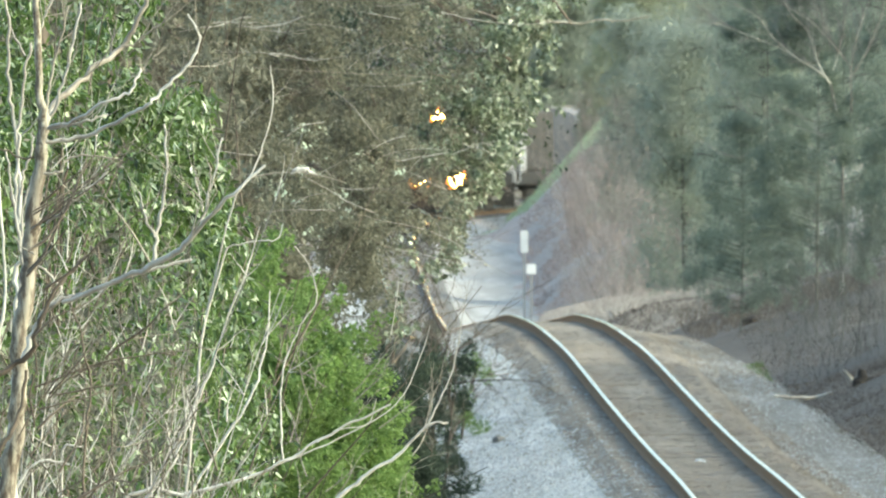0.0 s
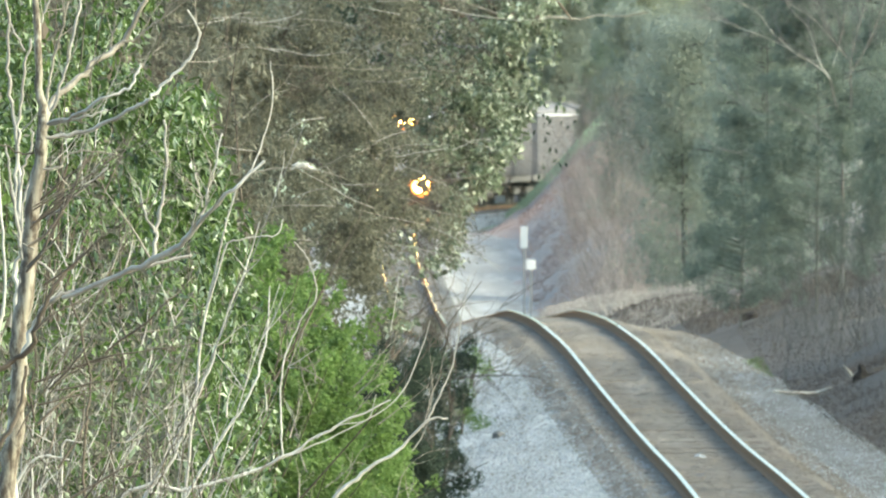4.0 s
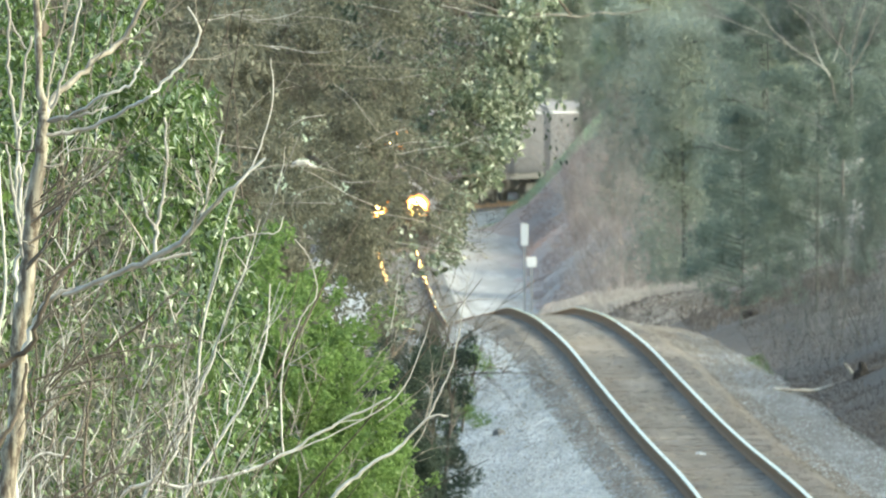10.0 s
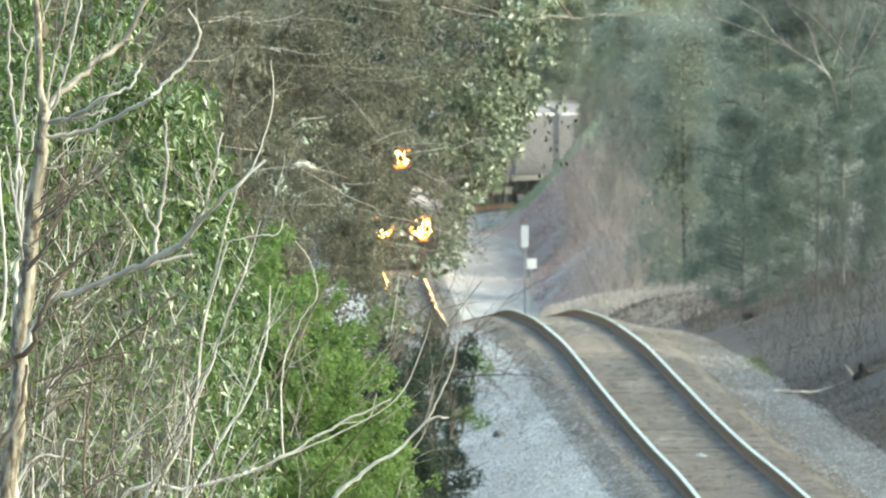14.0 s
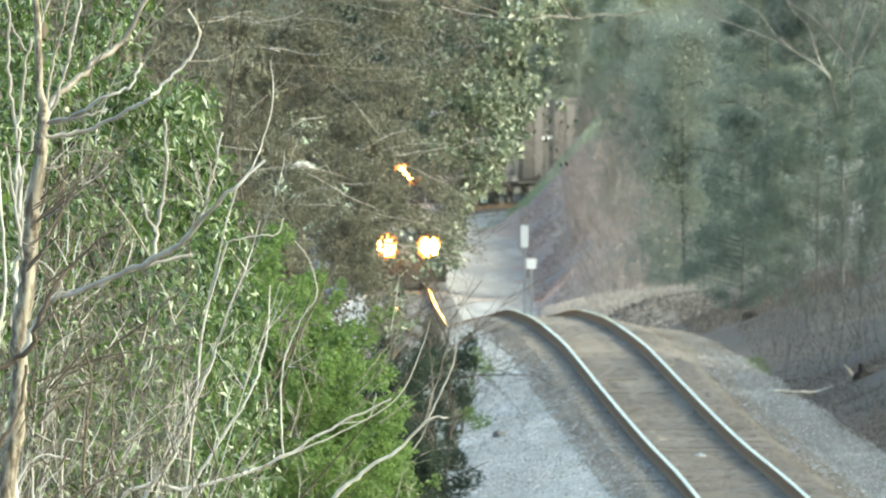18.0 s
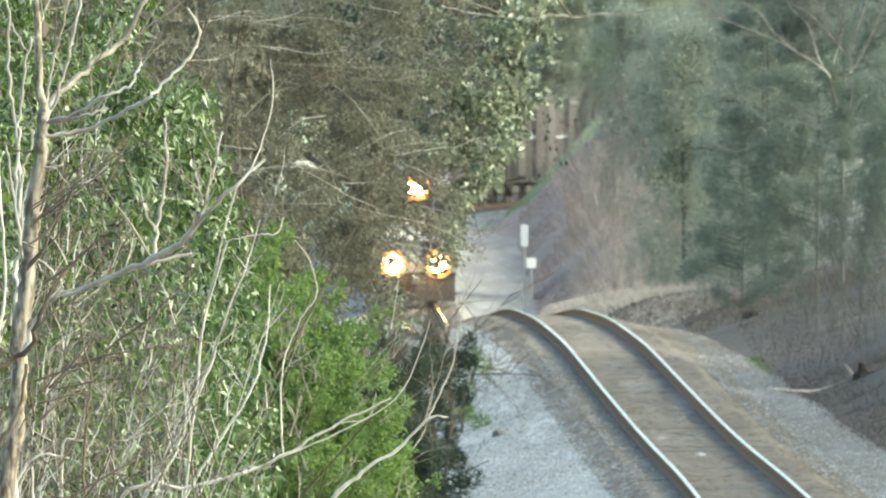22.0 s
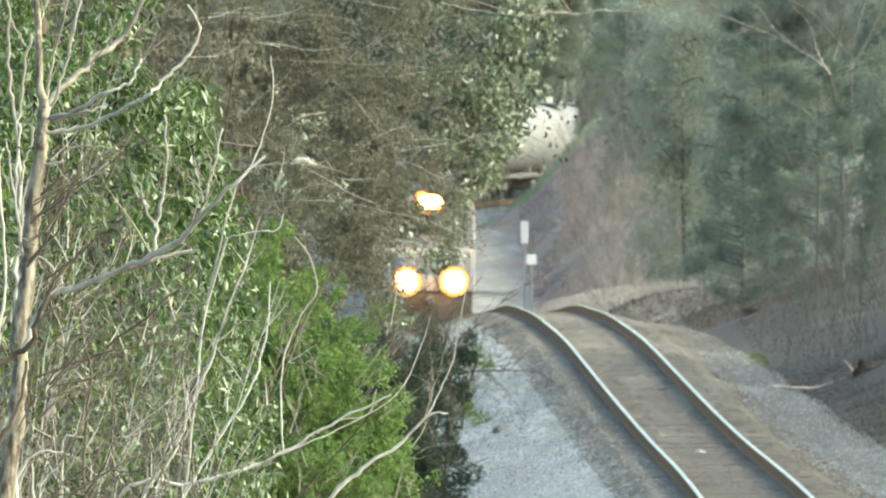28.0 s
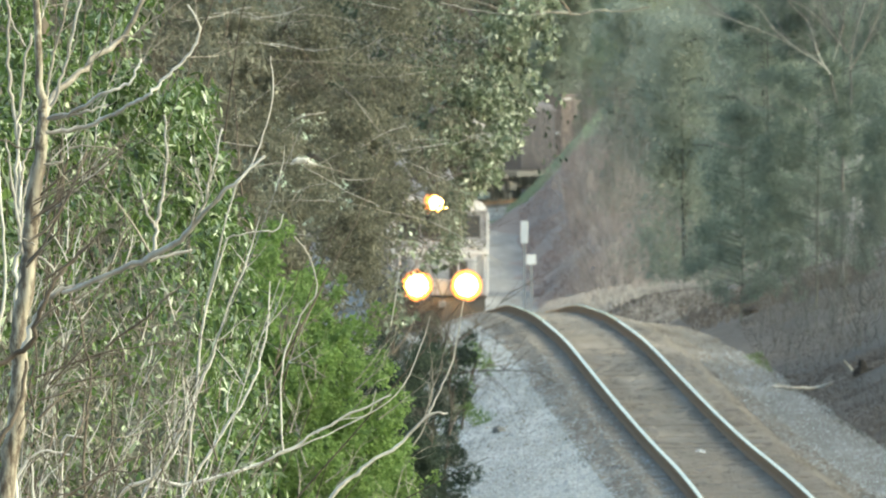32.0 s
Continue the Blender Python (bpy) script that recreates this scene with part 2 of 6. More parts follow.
def tube_geometry(lines, sides=4):
    """Tapered tubes along lines of (points, radii), all in one pair of arrays."""
    V, F, base = [], [], 0
    ang = np.linspace(0, 2 * np.pi, sides, endpoint=False)
    for pts, rad in lines:
        pts = np.asarray(pts, float)
        rad = np.asarray(rad, float)
        k = len(pts)
        t = unit(np.gradient(pts, axis=0))
        ref = np.array([0.0, 1.0, 0.0]) if abs(t[0][1]) < 0.8 else np.array([1.0, 0, 0])
        a = unit(np.cross(t, ref))
        b = np.cross(t, a)
        ring = pts[:, None] + rad[:, None, None] * (np.cos(ang)[None, :, None] * a[:, None] + np.sin(ang)[None, :, None] * b[:, None])
        V.append(ring.reshape(-1, 3))
        r, s = np.meshgrid(np.arange(k - 1), np.arange(sides), indexing="ij")
        s2 = (s + 1) % sides
        F.append((base + np.stack([r * sides + s, r * sides + s2, (r + 1) * sides + s2, (r + 1) * sides + s], -1)).reshape(-1, 4))
        base += k * sides
    return np.concatenate(V), np.concatenate(F)


def grow(rng, start, way, length, radius, levels, out, kids=4, spread=0.7, bend=0.25, rise=0.1, segs=5, shrink=0.55, clear=0.25):
    """A branch that wanders and bears smaller ones; appends (points, radii, level) to out."""
    p, w = np.array(start, float), unit(way)
    pts, rad = [p.copy()], [radius]
    for s in range(segs):
        w = unit(w + rng.normal(size=3) * bend / segs ** 0.5 + np.array([0, 0, rise / segs]))
        p = p + w * length / segs
        pts.append(p.copy())
        rad.append(radius * (1 - 0.75 * (s + 1) / segs))
    out.append((np.array(pts), np.array(rad), levels))
    if levels:
        for _ in range(kids):
            f = rng.uniform(clear, 1.0) * segs
            i = min(int(f), segs - 1)
            q = pts[i] + (pts[i + 1] - pts[i]) * (f - i)
            d = unit(unit(pts[i + 1] - pts[i]) + rng.normal(size=3) * spread)
            grow(rng, q, d, length * shrink * rng.uniform(0.6, 1.2), max(radius * 0.45, 0.0012), levels - 1, out, kids, spread, bend, rise, max(3, segs - 1), shrink, clear)


def scatter(rng, clumps, count):
    """Points in ellipsoid clumps (x, y, z, rx, ry, rz), denser towards the skin."""
    c = np.asarray(clumps, float)
    vol = c[:, 3] * c[:, 5]
    pick = rng.choice(len(c), count, p=vol / vol.sum())
    d = unit(rng.normal(size=(count, 3))) * rng.uniform(0.25, 1.0, (count, 1)) ** 0.45
    return c[pick, :3] + d * c[pick, 3:] * rng.uniform(0.8, 1.15, (count, 1))


# ---- the line: plan and profile ----
KNOTS = np.array((
    (-80, 3.0, 0.6), (200, 4.2, 0.8), (300, 4.3, 0.75), (344, 4.24, 0.70), (377, 4.2, 0.5), (404, 4.04, 0.4), (429, 3.77, 0.5),
    (452, 3.43, 0.73), (484, 3.08, 0.93), (521, 2.62, 0.96), (565, 2.2, 0.62), (600, 1.9, 0.05), (650, 1.45, -0.69), (700, 1.05, -1.46),
    (780, 0.42, -2.75), (845, -0.06, -3.7), (885, -0.56, -3.95), (920, -0.96, -3.8), (950, -1.25, -3.5), (990, -1.63, -3.05),
    (1020, -1.87, -2.6), (1060, -2.05, -2.05), (1085, -1.54, -1.8), (1110, -0.25, -1.66), (1130, 1.40, -1.66), (1150, 3.57, -1.7),
    (1170, 6.24, -1.78), (1200, 11.2, -1.9), (1230, 17.4, -2.0), (1260, 24.7, -2.1), (1300, 36.3, -2.3), (1600, 131.0, -2.9), (2000, 257.0, -2.9), (2700, 478.0, 0.0))).reshape(-1, 3)
LINE_Y = np.arange(-60.0, 2600.0, 1.0)
_soft = np.exp(-0.5 * (np.arange(-24, 25) / 9.0) ** 2)
_soft /= _soft.sum()


def _smooth(col):
    raw = np.interp(np.arange(-84.0, 2624.0, 1.0), KNOTS[:, 0], KNOTS[:, col])
    return np.convolve(raw, _soft, "valid")


LINE_X, LINE_Z = _smooth(1)[:len(LINE_Y)], _smooth(2)[:len(LINE_Y)]


def track(y):
    """Centre line and rail-top height at the distance y."""
    return np.interp(y, LINE_Y, LINE_X), np.interp(y, LINE_Y, LINE_Z)


PROFILES = [  # distance, then (offset from the centre line, height over the rail) across the land
    (-60, ((-60, 8), (-14, 5), (-7, 3.4), (-5, 1.5), (-3.6, -0.7), (3.6, -0.7), (6, 0.3), (14, 3), (60, 6))),
    (300, ((-60, 6), (-14, 4), (-7, 2.4), (-5, 0.6), (-3.9, -1.0), (3.2, -0.75), (4, -0.2), (14, 3), (60, 6))),
    (360, ((-60, 5), (-14, 3), (-9, 0.6), (-6, -1.2), (-4.2, -1.15), (2.8, -0.55), (4.8, -0.55), (6.2, 0.0), (12, 2.2), (60, 6))),
    (450, ((-60, 5), (-14, 3), (-8, 0.3), (-5, -1.2), (-4.0, -1.15), (2.5, -0.52), (3.3, -0.42), (5, 0.2), (12, 2.4), (60, 6))),
    (560, ((-60, 5), (-14, 3), (-8, 0.3), (-5, -1.2), (-4.0, -1.15), (2.5, -0.5), (3.4, -0.1), (12, 2.4), (60, 6))),
    (640, ((-60, 5), (-14, 3), (-8, 0.3), (-5, -1.0), (-3.4, -0.9), (1.9, -0.5), (2.7, 0.15), (3.6, 0.45), (6.5, 0.8), (12, 2.4), (60, 6))),
    (700, ((-60, 5), (-14, 3), (-8, 0.3), (-5, -1.0), (-3.4, -0.9), (1.9, -0.5), (2.7, 0.3), (3.6, 0.6), (6.5, 0.95), (12, 2.6), (60, 6))),
    (780, ((-60, 6), (-14, 4), (-8, 0.6), (-5, -0.8), (-3.4, -0.8), (1.9, -0.45), (2.7, 0.6), (4.4, 1.0), (7.0, 1.4), (12, 4.0), (60, 7))),
    (850, ((-60, 6), (-14, 4), (-8, 0.6), (-5, -0.8), (-3.4, -0.8), (4.6, -0.6), (8.4, 2.6), (12, 4.4), (60, 7))),
    (1060, ((-60, 6), (-14, 4), (-8, 0.6), (-5, -0.8), (-3.4, -0.8), (5.0, -0.6), (8.8, 2.6), (12, 4.6), (60, 9))),
    (1105, ((-60, 6), (-14, 4), (-8, 0.6), (-5, -0.8), (-3.4, -0.8), (3.4, -0.6), (4.1, 0.3), (7.3, 4.0), (12, 6.5), (60, 9))),
    (1150, ((-60, 7), (-14, 4), (-8, 0.6), (-5, -0.8), (-3.4, -0.8), (3.2, -0.6), (4.4, 0.6), (7.0, 4.2), (12, 6.5), (60, 9))),
    (1300, ((-60, 8), (-14, 4), (-8, 0.6), (-5, -0.8), (-3.4, -0.8), (3.2, -0.6), (6.4, 3.0), (12, 5.5), (60, 9))),
    (2600, ((-60, 12), (-14, 8), (-8, 5), (-5, 2), (-3.4, 1), (2.9, 1), (6.4, 4), (12, 12), (60, 16)))]


def land(x, y):
    """Height of the ground at (x, y)."""
    cx, cz = track(y)
    u = x - cx
    ys = [p[0] for p in PROFILES]
    k = min(max(np.searchsorted(ys, y) - 1, 0), len(ys) - 2)
    w = min(max((y - ys[k]) / (ys[k + 1] - ys[k]), 0), 1)
    h = [np.interp(u, [q[0] for q in PROFILES[j][1]], [q[1] for q in PROFILES[j][1]]) for j in (k, k + 1)]
    return cz + h[0] * (1 - w) + h[1] * w


def build_ground():
    ys = np.concatenate([[-900, -300], np.arange(-60, 300, 12), np.arange(300, 700, 4), np.arange(700, 1600, 8), np.arange(1600, 2600, 40), [2600, 3200, 4800]])
    us = np.concatenate([[-3000, -900, -300, -120], np.arange(-60, -16, 6), np.arange(-16, 16.1, 0.6), np.arange(20, 61, 6), [120, 300, 900, 3000]])
    V = []
    for y in ys:
        cx, _ = track(y)
        for u in us:
            rough = noise.noise(Vector((u * 0.4, y * 0.12, 0))) * (0.25 if abs(u) > 4 else 0.03) + noise.noise(Vector((u * 0.05, y * 0.02, 5))) * (1.2 if abs(u) > 14 else 0.0)
            V.append((cx + u, y, land(cx + u, min(y, 2600)) + rough + max(0, y - 2600) * 0.02))
    n, k = len(ys), len(us)
    a = np.arange((n - 1) * k).reshape(n - 1, k)[:, :-1].ravel()
    return tagged(finish("ground", V, np.stack([a, a + 1, a + k + 1, a + k], 1), M_SOIL, smooth=True), "brown earth and leaf litter sloping up from the railway", "ground", kind="structure")


build_ground()


# ---- the railway ----
def sweep(name, section, lo, hi, step, material, parent=None, label="", closed=False, jitter=0.0, smooth=False):
    ys = np.arange(lo, hi + 0.1, step)
    cx, cz = track(ys)
    sx = np.array([s[0] for s in section])
    sz = np.array([s[1] for s in section])
    V = np.stack([cx[:, None] + sx, np.repeat(ys[:, None], len(sx), 1), cz[:, None] + sz], -1)
    if jitter:
        V[:, :, 2] += R.normal(size=V.shape[:2]) * jitter
    k, n = len(sx), len(ys)
    cols = k if closed else k - 1
    r, s = np.meshgrid(np.arange(n - 1), np.arange(cols), indexing="ij")
    s2 = (s + 1) % k
    F = np.stack([r * k + s, r * k + s2, (r + 1) * k + s2, (r + 1) * k + s], -1).reshape(-1, 4)
    return finish(name, V.reshape(-1, 3), F, material, parent, label, smooth)


def build_track():
    line = empty("railway_track", (0, 0, 0), "single railway track with shiny rails on grey crushed stone", "railway track", kind="structure")
    left = np.linspace(-4.6, -1.38, 34)
    right = np.linspace(1.38, 4.8, 30)
    slope_l = [(u, np.interp(u, (-4.6, -2.4, -1.38), (-1.22, -0.53, -0.25))) for u in left]
    slope_r = [(u, np.interp(u, (1.38, 2.2, 4.8), (-0.25, -0.40, -0.47))) for u in right]
    sweep("ballast_shoulder", slope_l, -60, 700, 0.5, M_GRAVEL, line, "pale grey ballast slope", jitter=0.004)
    sweep("ballast_shoulder", slope_r, -60, 545, 0.5, M_DARKGRAVEL, line, "grey gravel beside the track, coloured darker than the left slope", jitter=0.004)
    sweep("ballast_shoulder", slope_r, 545, 700, 0.5, M_DIRTY, line, "dirty brown-grey gravel beside the track", jitter=0.004)
    sweep("track_bed", [(u, -0.190 - 0.36 * max(0.0, -u - 1.30, u - 1.38)) for u in np.linspace(-1.76, 1.62, 30)], -60, 690, 0.6, M_DIRTY, line, "brown dirty ballast between the rails", jitter=0.012)
    sweep("track_bed", [(u, -0.190 - 0.36 * max(0.0, -u - 1.30, u - 1.38)) for u in np.linspace(-1.76, 1.62, 30)], 690, 1650, 1.0, M_DARKGRAVEL, line, "pale dusty ballast between the rails", jitter=0.012)
    sweep("access_road", [(u, np.interp(u, (1.6, 2.2, 5.2), (-0.26, -0.42, -0.53))) for u in np.linspace(1.6, 5.2, 14)], 740, 1072, 1, M_FAR_ROAD, line, "white gravel strip", jitter=0.004)
    sweep("ballast_shoulder", [(u, np.interp(u, (-3.4, -2.2, -1.6), (-0.75, -0.46, -0.29))) for u in np.linspace(-3.4, -1.6, 8)], 700, 1600, 3, M_GRAVEL, line, "pale grey ballast slope", jitter=0.004)
    sweep("ballast_shoulder", [(u, np.interp(u, (1.6, 2.2, 3.2), (-0.26, -0.44, -0.85))) for u in np.linspace(1.6, 3.2, 8)], 975, 1650, 3, M_GRAVEL, line, "pale grey ballast slope", jitter=0.004)
    for side in (-1, 1):
        c = side * 0.7535
        web = [(c - 0.07, -0.185), (c - 0.07, -0.172), (c - 0.012, -0.15), (c - 0.010, -0.045), (c - 0.036, -0.035), (c - 0.036, -0.012),
               (c + 0.036, -0.012), (c + 0.036, -0.035), (c + 0.010, -0.045), (c + 0.012, -0.15), (c + 0.07, -0.172), (c + 0.07, -0.185)]
        rail = sweep("rail", web, -60, 1650, 2, M_RUST, line, "rust-brown rail", closed=True)
        sweep("rail_head", [(c - 0.030, -0.013), (c - 0.029, -0.003), (c - 0.022, 0.0), (c + 0.022, 0.0), (c + 0.030, -0.003), (c + 0.031, -0.013)], -60, 510, 2, M_RAIL, rail, "polished running surface", smooth=True)
        sweep("rail_head", [(c - 0.037, -0.014), (c - 0.036, -0.004), (c - 0.026, 0.0), (c + 0.026, 0.0), (c + 0.036, -0.004), (c + 0.037, -0.014)], 510, 1650, 2, M_RAIL_SMOOTH, rail, "mirror-bright running surface", smooth=True)
    box_v = np.array([(x, y, z) for x in (-1.3, 1.3) for y in (-0.115, 0.115) for z in (-0.36, -0.192)])
    quads = np.array(((0, 1, 3, 2), (4, 6, 7, 5), (0, 4, 5, 1), (2, 3, 7, 6), (1, 5, 7, 3), (0, 2, 6, 4)))
    V, F, one = [], [], None
    for k in range(1500):
        y = 230.0 + 0.52 * k
        cx, cz = track(y)
        at = (cx + R.normal() * 0.03, y + R.normal() * 0.02, cz + R.normal() * 0.008)
        if 212 <= k < 512:   # the ties passed nearest, one by one
            if one is None:
                one = finish("tie", box_v, quads, M_TIE, line)
                one.location = at
            else:
                tie = new("tie", one.data)
                tie.parent, tie.location = line, at
        else:
            F.append(quads + 8 * len(V))
            V.append(box_v + at)
    tagged(finish("tie_run", np.concatenate(V), np.concatenate(F), M_TIE, line, "weathered wooden ties further along"), kind="stuff")


def loose_stones(name, u0, u1, heights, y0, y1, count, lo, hi, seed, material, far=False):
    """Single broken stones lying on the ballast."""
    rng = np.random.default_rng(seed)
    y = y0 + (y1 - y0) * rng.uniform(0, 1, count) ** 1.6
    if far:
        y = y0 + y1 - y
    u = rng.uniform(u0, u1, count)
    cx, cz = track(y)
    centre = np.stack([cx + u, y, cz + np.interp(u, heights[0], heights[1])], -1)
    shape = np.array(((1, 0, 0), (0, 1, 0), (-1, 0, 0), (0, -1, 0), (0, 0, 1), (0, 0, -1.0)))
    size = rng.uniform(lo, hi, (count, 1, 1)) * rng.uniform(0.6, 1.2, (count, 1, 3))
    a = rng.uniform(0, 6.28, count)
    V = (shape[None] * size + rng.normal(size=(count, 6, 3)) * size * 0.18) * (1.0, 1.0, 0.55)
    rx = V[:, :, 0] * np.cos(a)[:, None] - V[:, :, 1] * np.sin(a)[:, None]
    ry = V[:, :, 0] * np.sin(a)[:, None] + V[:, :, 1] * np.cos(a)[:, None]
    V = np.stack([rx, ry, V[:, :, 2]], -1) + centre[:, None]
    tri = np.array(((0, 1, 4), (1, 2, 4), (2, 3, 4), (3, 0, 4), (1, 0, 5), (2, 1, 5), (3, 2, 5), (0, 3, 5)))
    F = (np.arange(count)[:, None, None] * 6 + tri).reshape(-1, 3)
    tagged(finish(name, V.reshape(-1, 3), F, material), "loose broken grey stones on the ballast", "gravel", kind="stuff")


def stone_material(name="broken_stone", pale=1.0):
    m, nt, b = nodes_of(name)
    g = nt.nodes.new("ShaderNodeNewGeometry")
    shades = ((0.30, 0.31, 0.31), (0.37, 0.38, 0.38), (0.42, 0.43, 0.43), (0.50, 0.51, 0.51))
    link(nt, ramp(nt, g.outputs["Random Per Island"], [(p, tuple(min(0.7, v * pale) for v in s)) for p, s in zip((0.0, 0.6, 0.95, 1.0), shades)]), b.inputs["Base Color"])
    b.inputs["Roughness"].default_value = 0.9
    return m


build_track()
M_STONE = stone_material()
loose_stones("loose_gravel", -4.5, -1.42, ((-4.6, -2.4, -1.38), (-1.22, -0.53, -0.25)), 320, 560, 34000, 0.014, 0.036, 5, M_STONE)
loose_stones("loose_gravel", 1.42, 4.6, ((1.38, 2.2, 4.8), (-0.25, -0.40, -0.47)), 320, 496, 19000, 0.012, 0.028, 6, M_STONE)
loose_stones("loose_gravel", 1.42, 1.68, ((1.38, 2.2, 4.8), (-0.245, -0.395, -0.465)), 320, 540, 6000, 0.012, 0.03, 16, M_DIRTY)
loose_stones("bed_gravel", -1.75, 1.62, ((-1.75, -1.30, 1.38, 2.0), (-0.345, -0.190, -0.190, -0.40)), 330, 570, 22000, 0.012, 0.03, 8, M_DIRTY)
loose_stones("bed_gravel", -1.72, -0.86, ((-1.75, -1.30, 1.38, 2.0), (-0.345, -0.190, -0.190, -0.40)), 322, 480, 5000, 0.012, 0.03, 22, M_STONE)
loose_stones("loose_gravel", 1.6, 2.1, ((1.38, 2.2, 4.8), (-0.245, -0.395, -0.465)), 320, 545, 5200, 0.012, 0.03, 18, M_DIRTY)
loose_stones("loose_gravel", 1.5, 4.7, ((1.38, 2.2, 4.8), (-0.245, -0.395, -0.465)), 462, 548, 8500, 0.012, 0.028, 19, M_DIRTY, True)
loose_stones("loose_gravel", 3.7, 4.9, ((1.38, 2.2, 4.8), (-0.245, -0.39, -0.46)), 330, 520, 5200, 0.012, 0.034, 20, M_LITTER)
loose_stones("loose_gravel", 4.4, 5.0, ((1.38, 2.2, 4.8), (-0.245, -0.39, -0.46)), 330, 520, 4200, 0.012, 0.036, 21, M_LITTER)
M_PALESTONE = stone_material("pale_stone", 1.38)
loose_stones("loose_gravel", -4.4, -1.9, ((-4.6, -2.4, -1.38), (-1.20, -0.51, -0.235)), 318, 430, 16000, 0.011, 0.026, 15, M_PALESTONE)
loose_stones("loose_gravel", -4.3, -1.5, ((-4.6, -2.4, -1.38), (-1.21, -0.52, -0.245)), 400, 575, 10000, 0.012, 0.024, 17, M_DIRTY, True)


# ---- plants ----
def plant(name, place, label, category, group=""):
    return empty(name, place, label, category, group)


def hang(root, ob):
    """Keep a part where it was built, under a root that stands elsewhere."""
    ob.parent = root
    ob.matrix_parent_inverse = Matrix.Translation(root.location).inverted()
    return ob


def wood(root, name, lines, material, sides=4, label="", kind=""):
    v, f = tube_geometry(lines, sides)
    return hang(root, tagged(finish(name, v, f, material, None, label, smooth=True), kind=kind))


def twigwork(root, lines, material, sides=3):
    """All the fine wood of a plant, far too much to count."""
    return wood(root, "twigwork", [(p, r) for p, r, _ in lines], material, sides, kind="stuff")


def leaves(root, pts, length, width, material, lean=(0, 0, 0), spread=1.0, droop=0.15, label="", name="crown"):
    v, f = leaf_geometry(pts, length, width, lean, spread, droop)
    return hang(root, tagged(finish(name, v, f, material, None, label), kind="stuff"))


def smooth_line(points, radii, per=5):
    """A rounded line through a few points, with evenly changing thickness."""
    p = np.asarray(points, float)
    r = np.interp(np.linspace(0, 1, len(p)), np.linspace(0, 1, len(radii)), radii)
    out, rr = [], []
    q = np.vstack([2 * p[0] - p[1], p, 2 * p[-1] - p[-2]])
    for i in range(len(p) - 1):
        a, b, c, d = q[i:i + 4]
        for t in np.linspace(0, 1, per, endpoint=False):
            out.append(0.5 * (2 * b + (c - a) * t + (2 * a - 5 * b + 4 * c - d) * t * t + (3 * b - a - 3 * c + d) * t ** 3))
            rr.append(r[i] + (r[i + 1] - r[i]) * t)
    out, rr = np.vstack([out, p[-1:]]), np.append(rr, r[-1])
    wob = np.random.default_rng(int(abs(p[0, 0] * 977 + p[-1, 2] * 331)) + len(p))
    kinks = wob.normal(size=out.shape) * np.minimum(rr, 0.008)[:, None] * 0.6
    kinks[0] = 0
    return out + kinks, rr * wob.uniform(0.86, 1.14, len(rr))


def grounded(x, y):
    return (x, y, land(x, y))


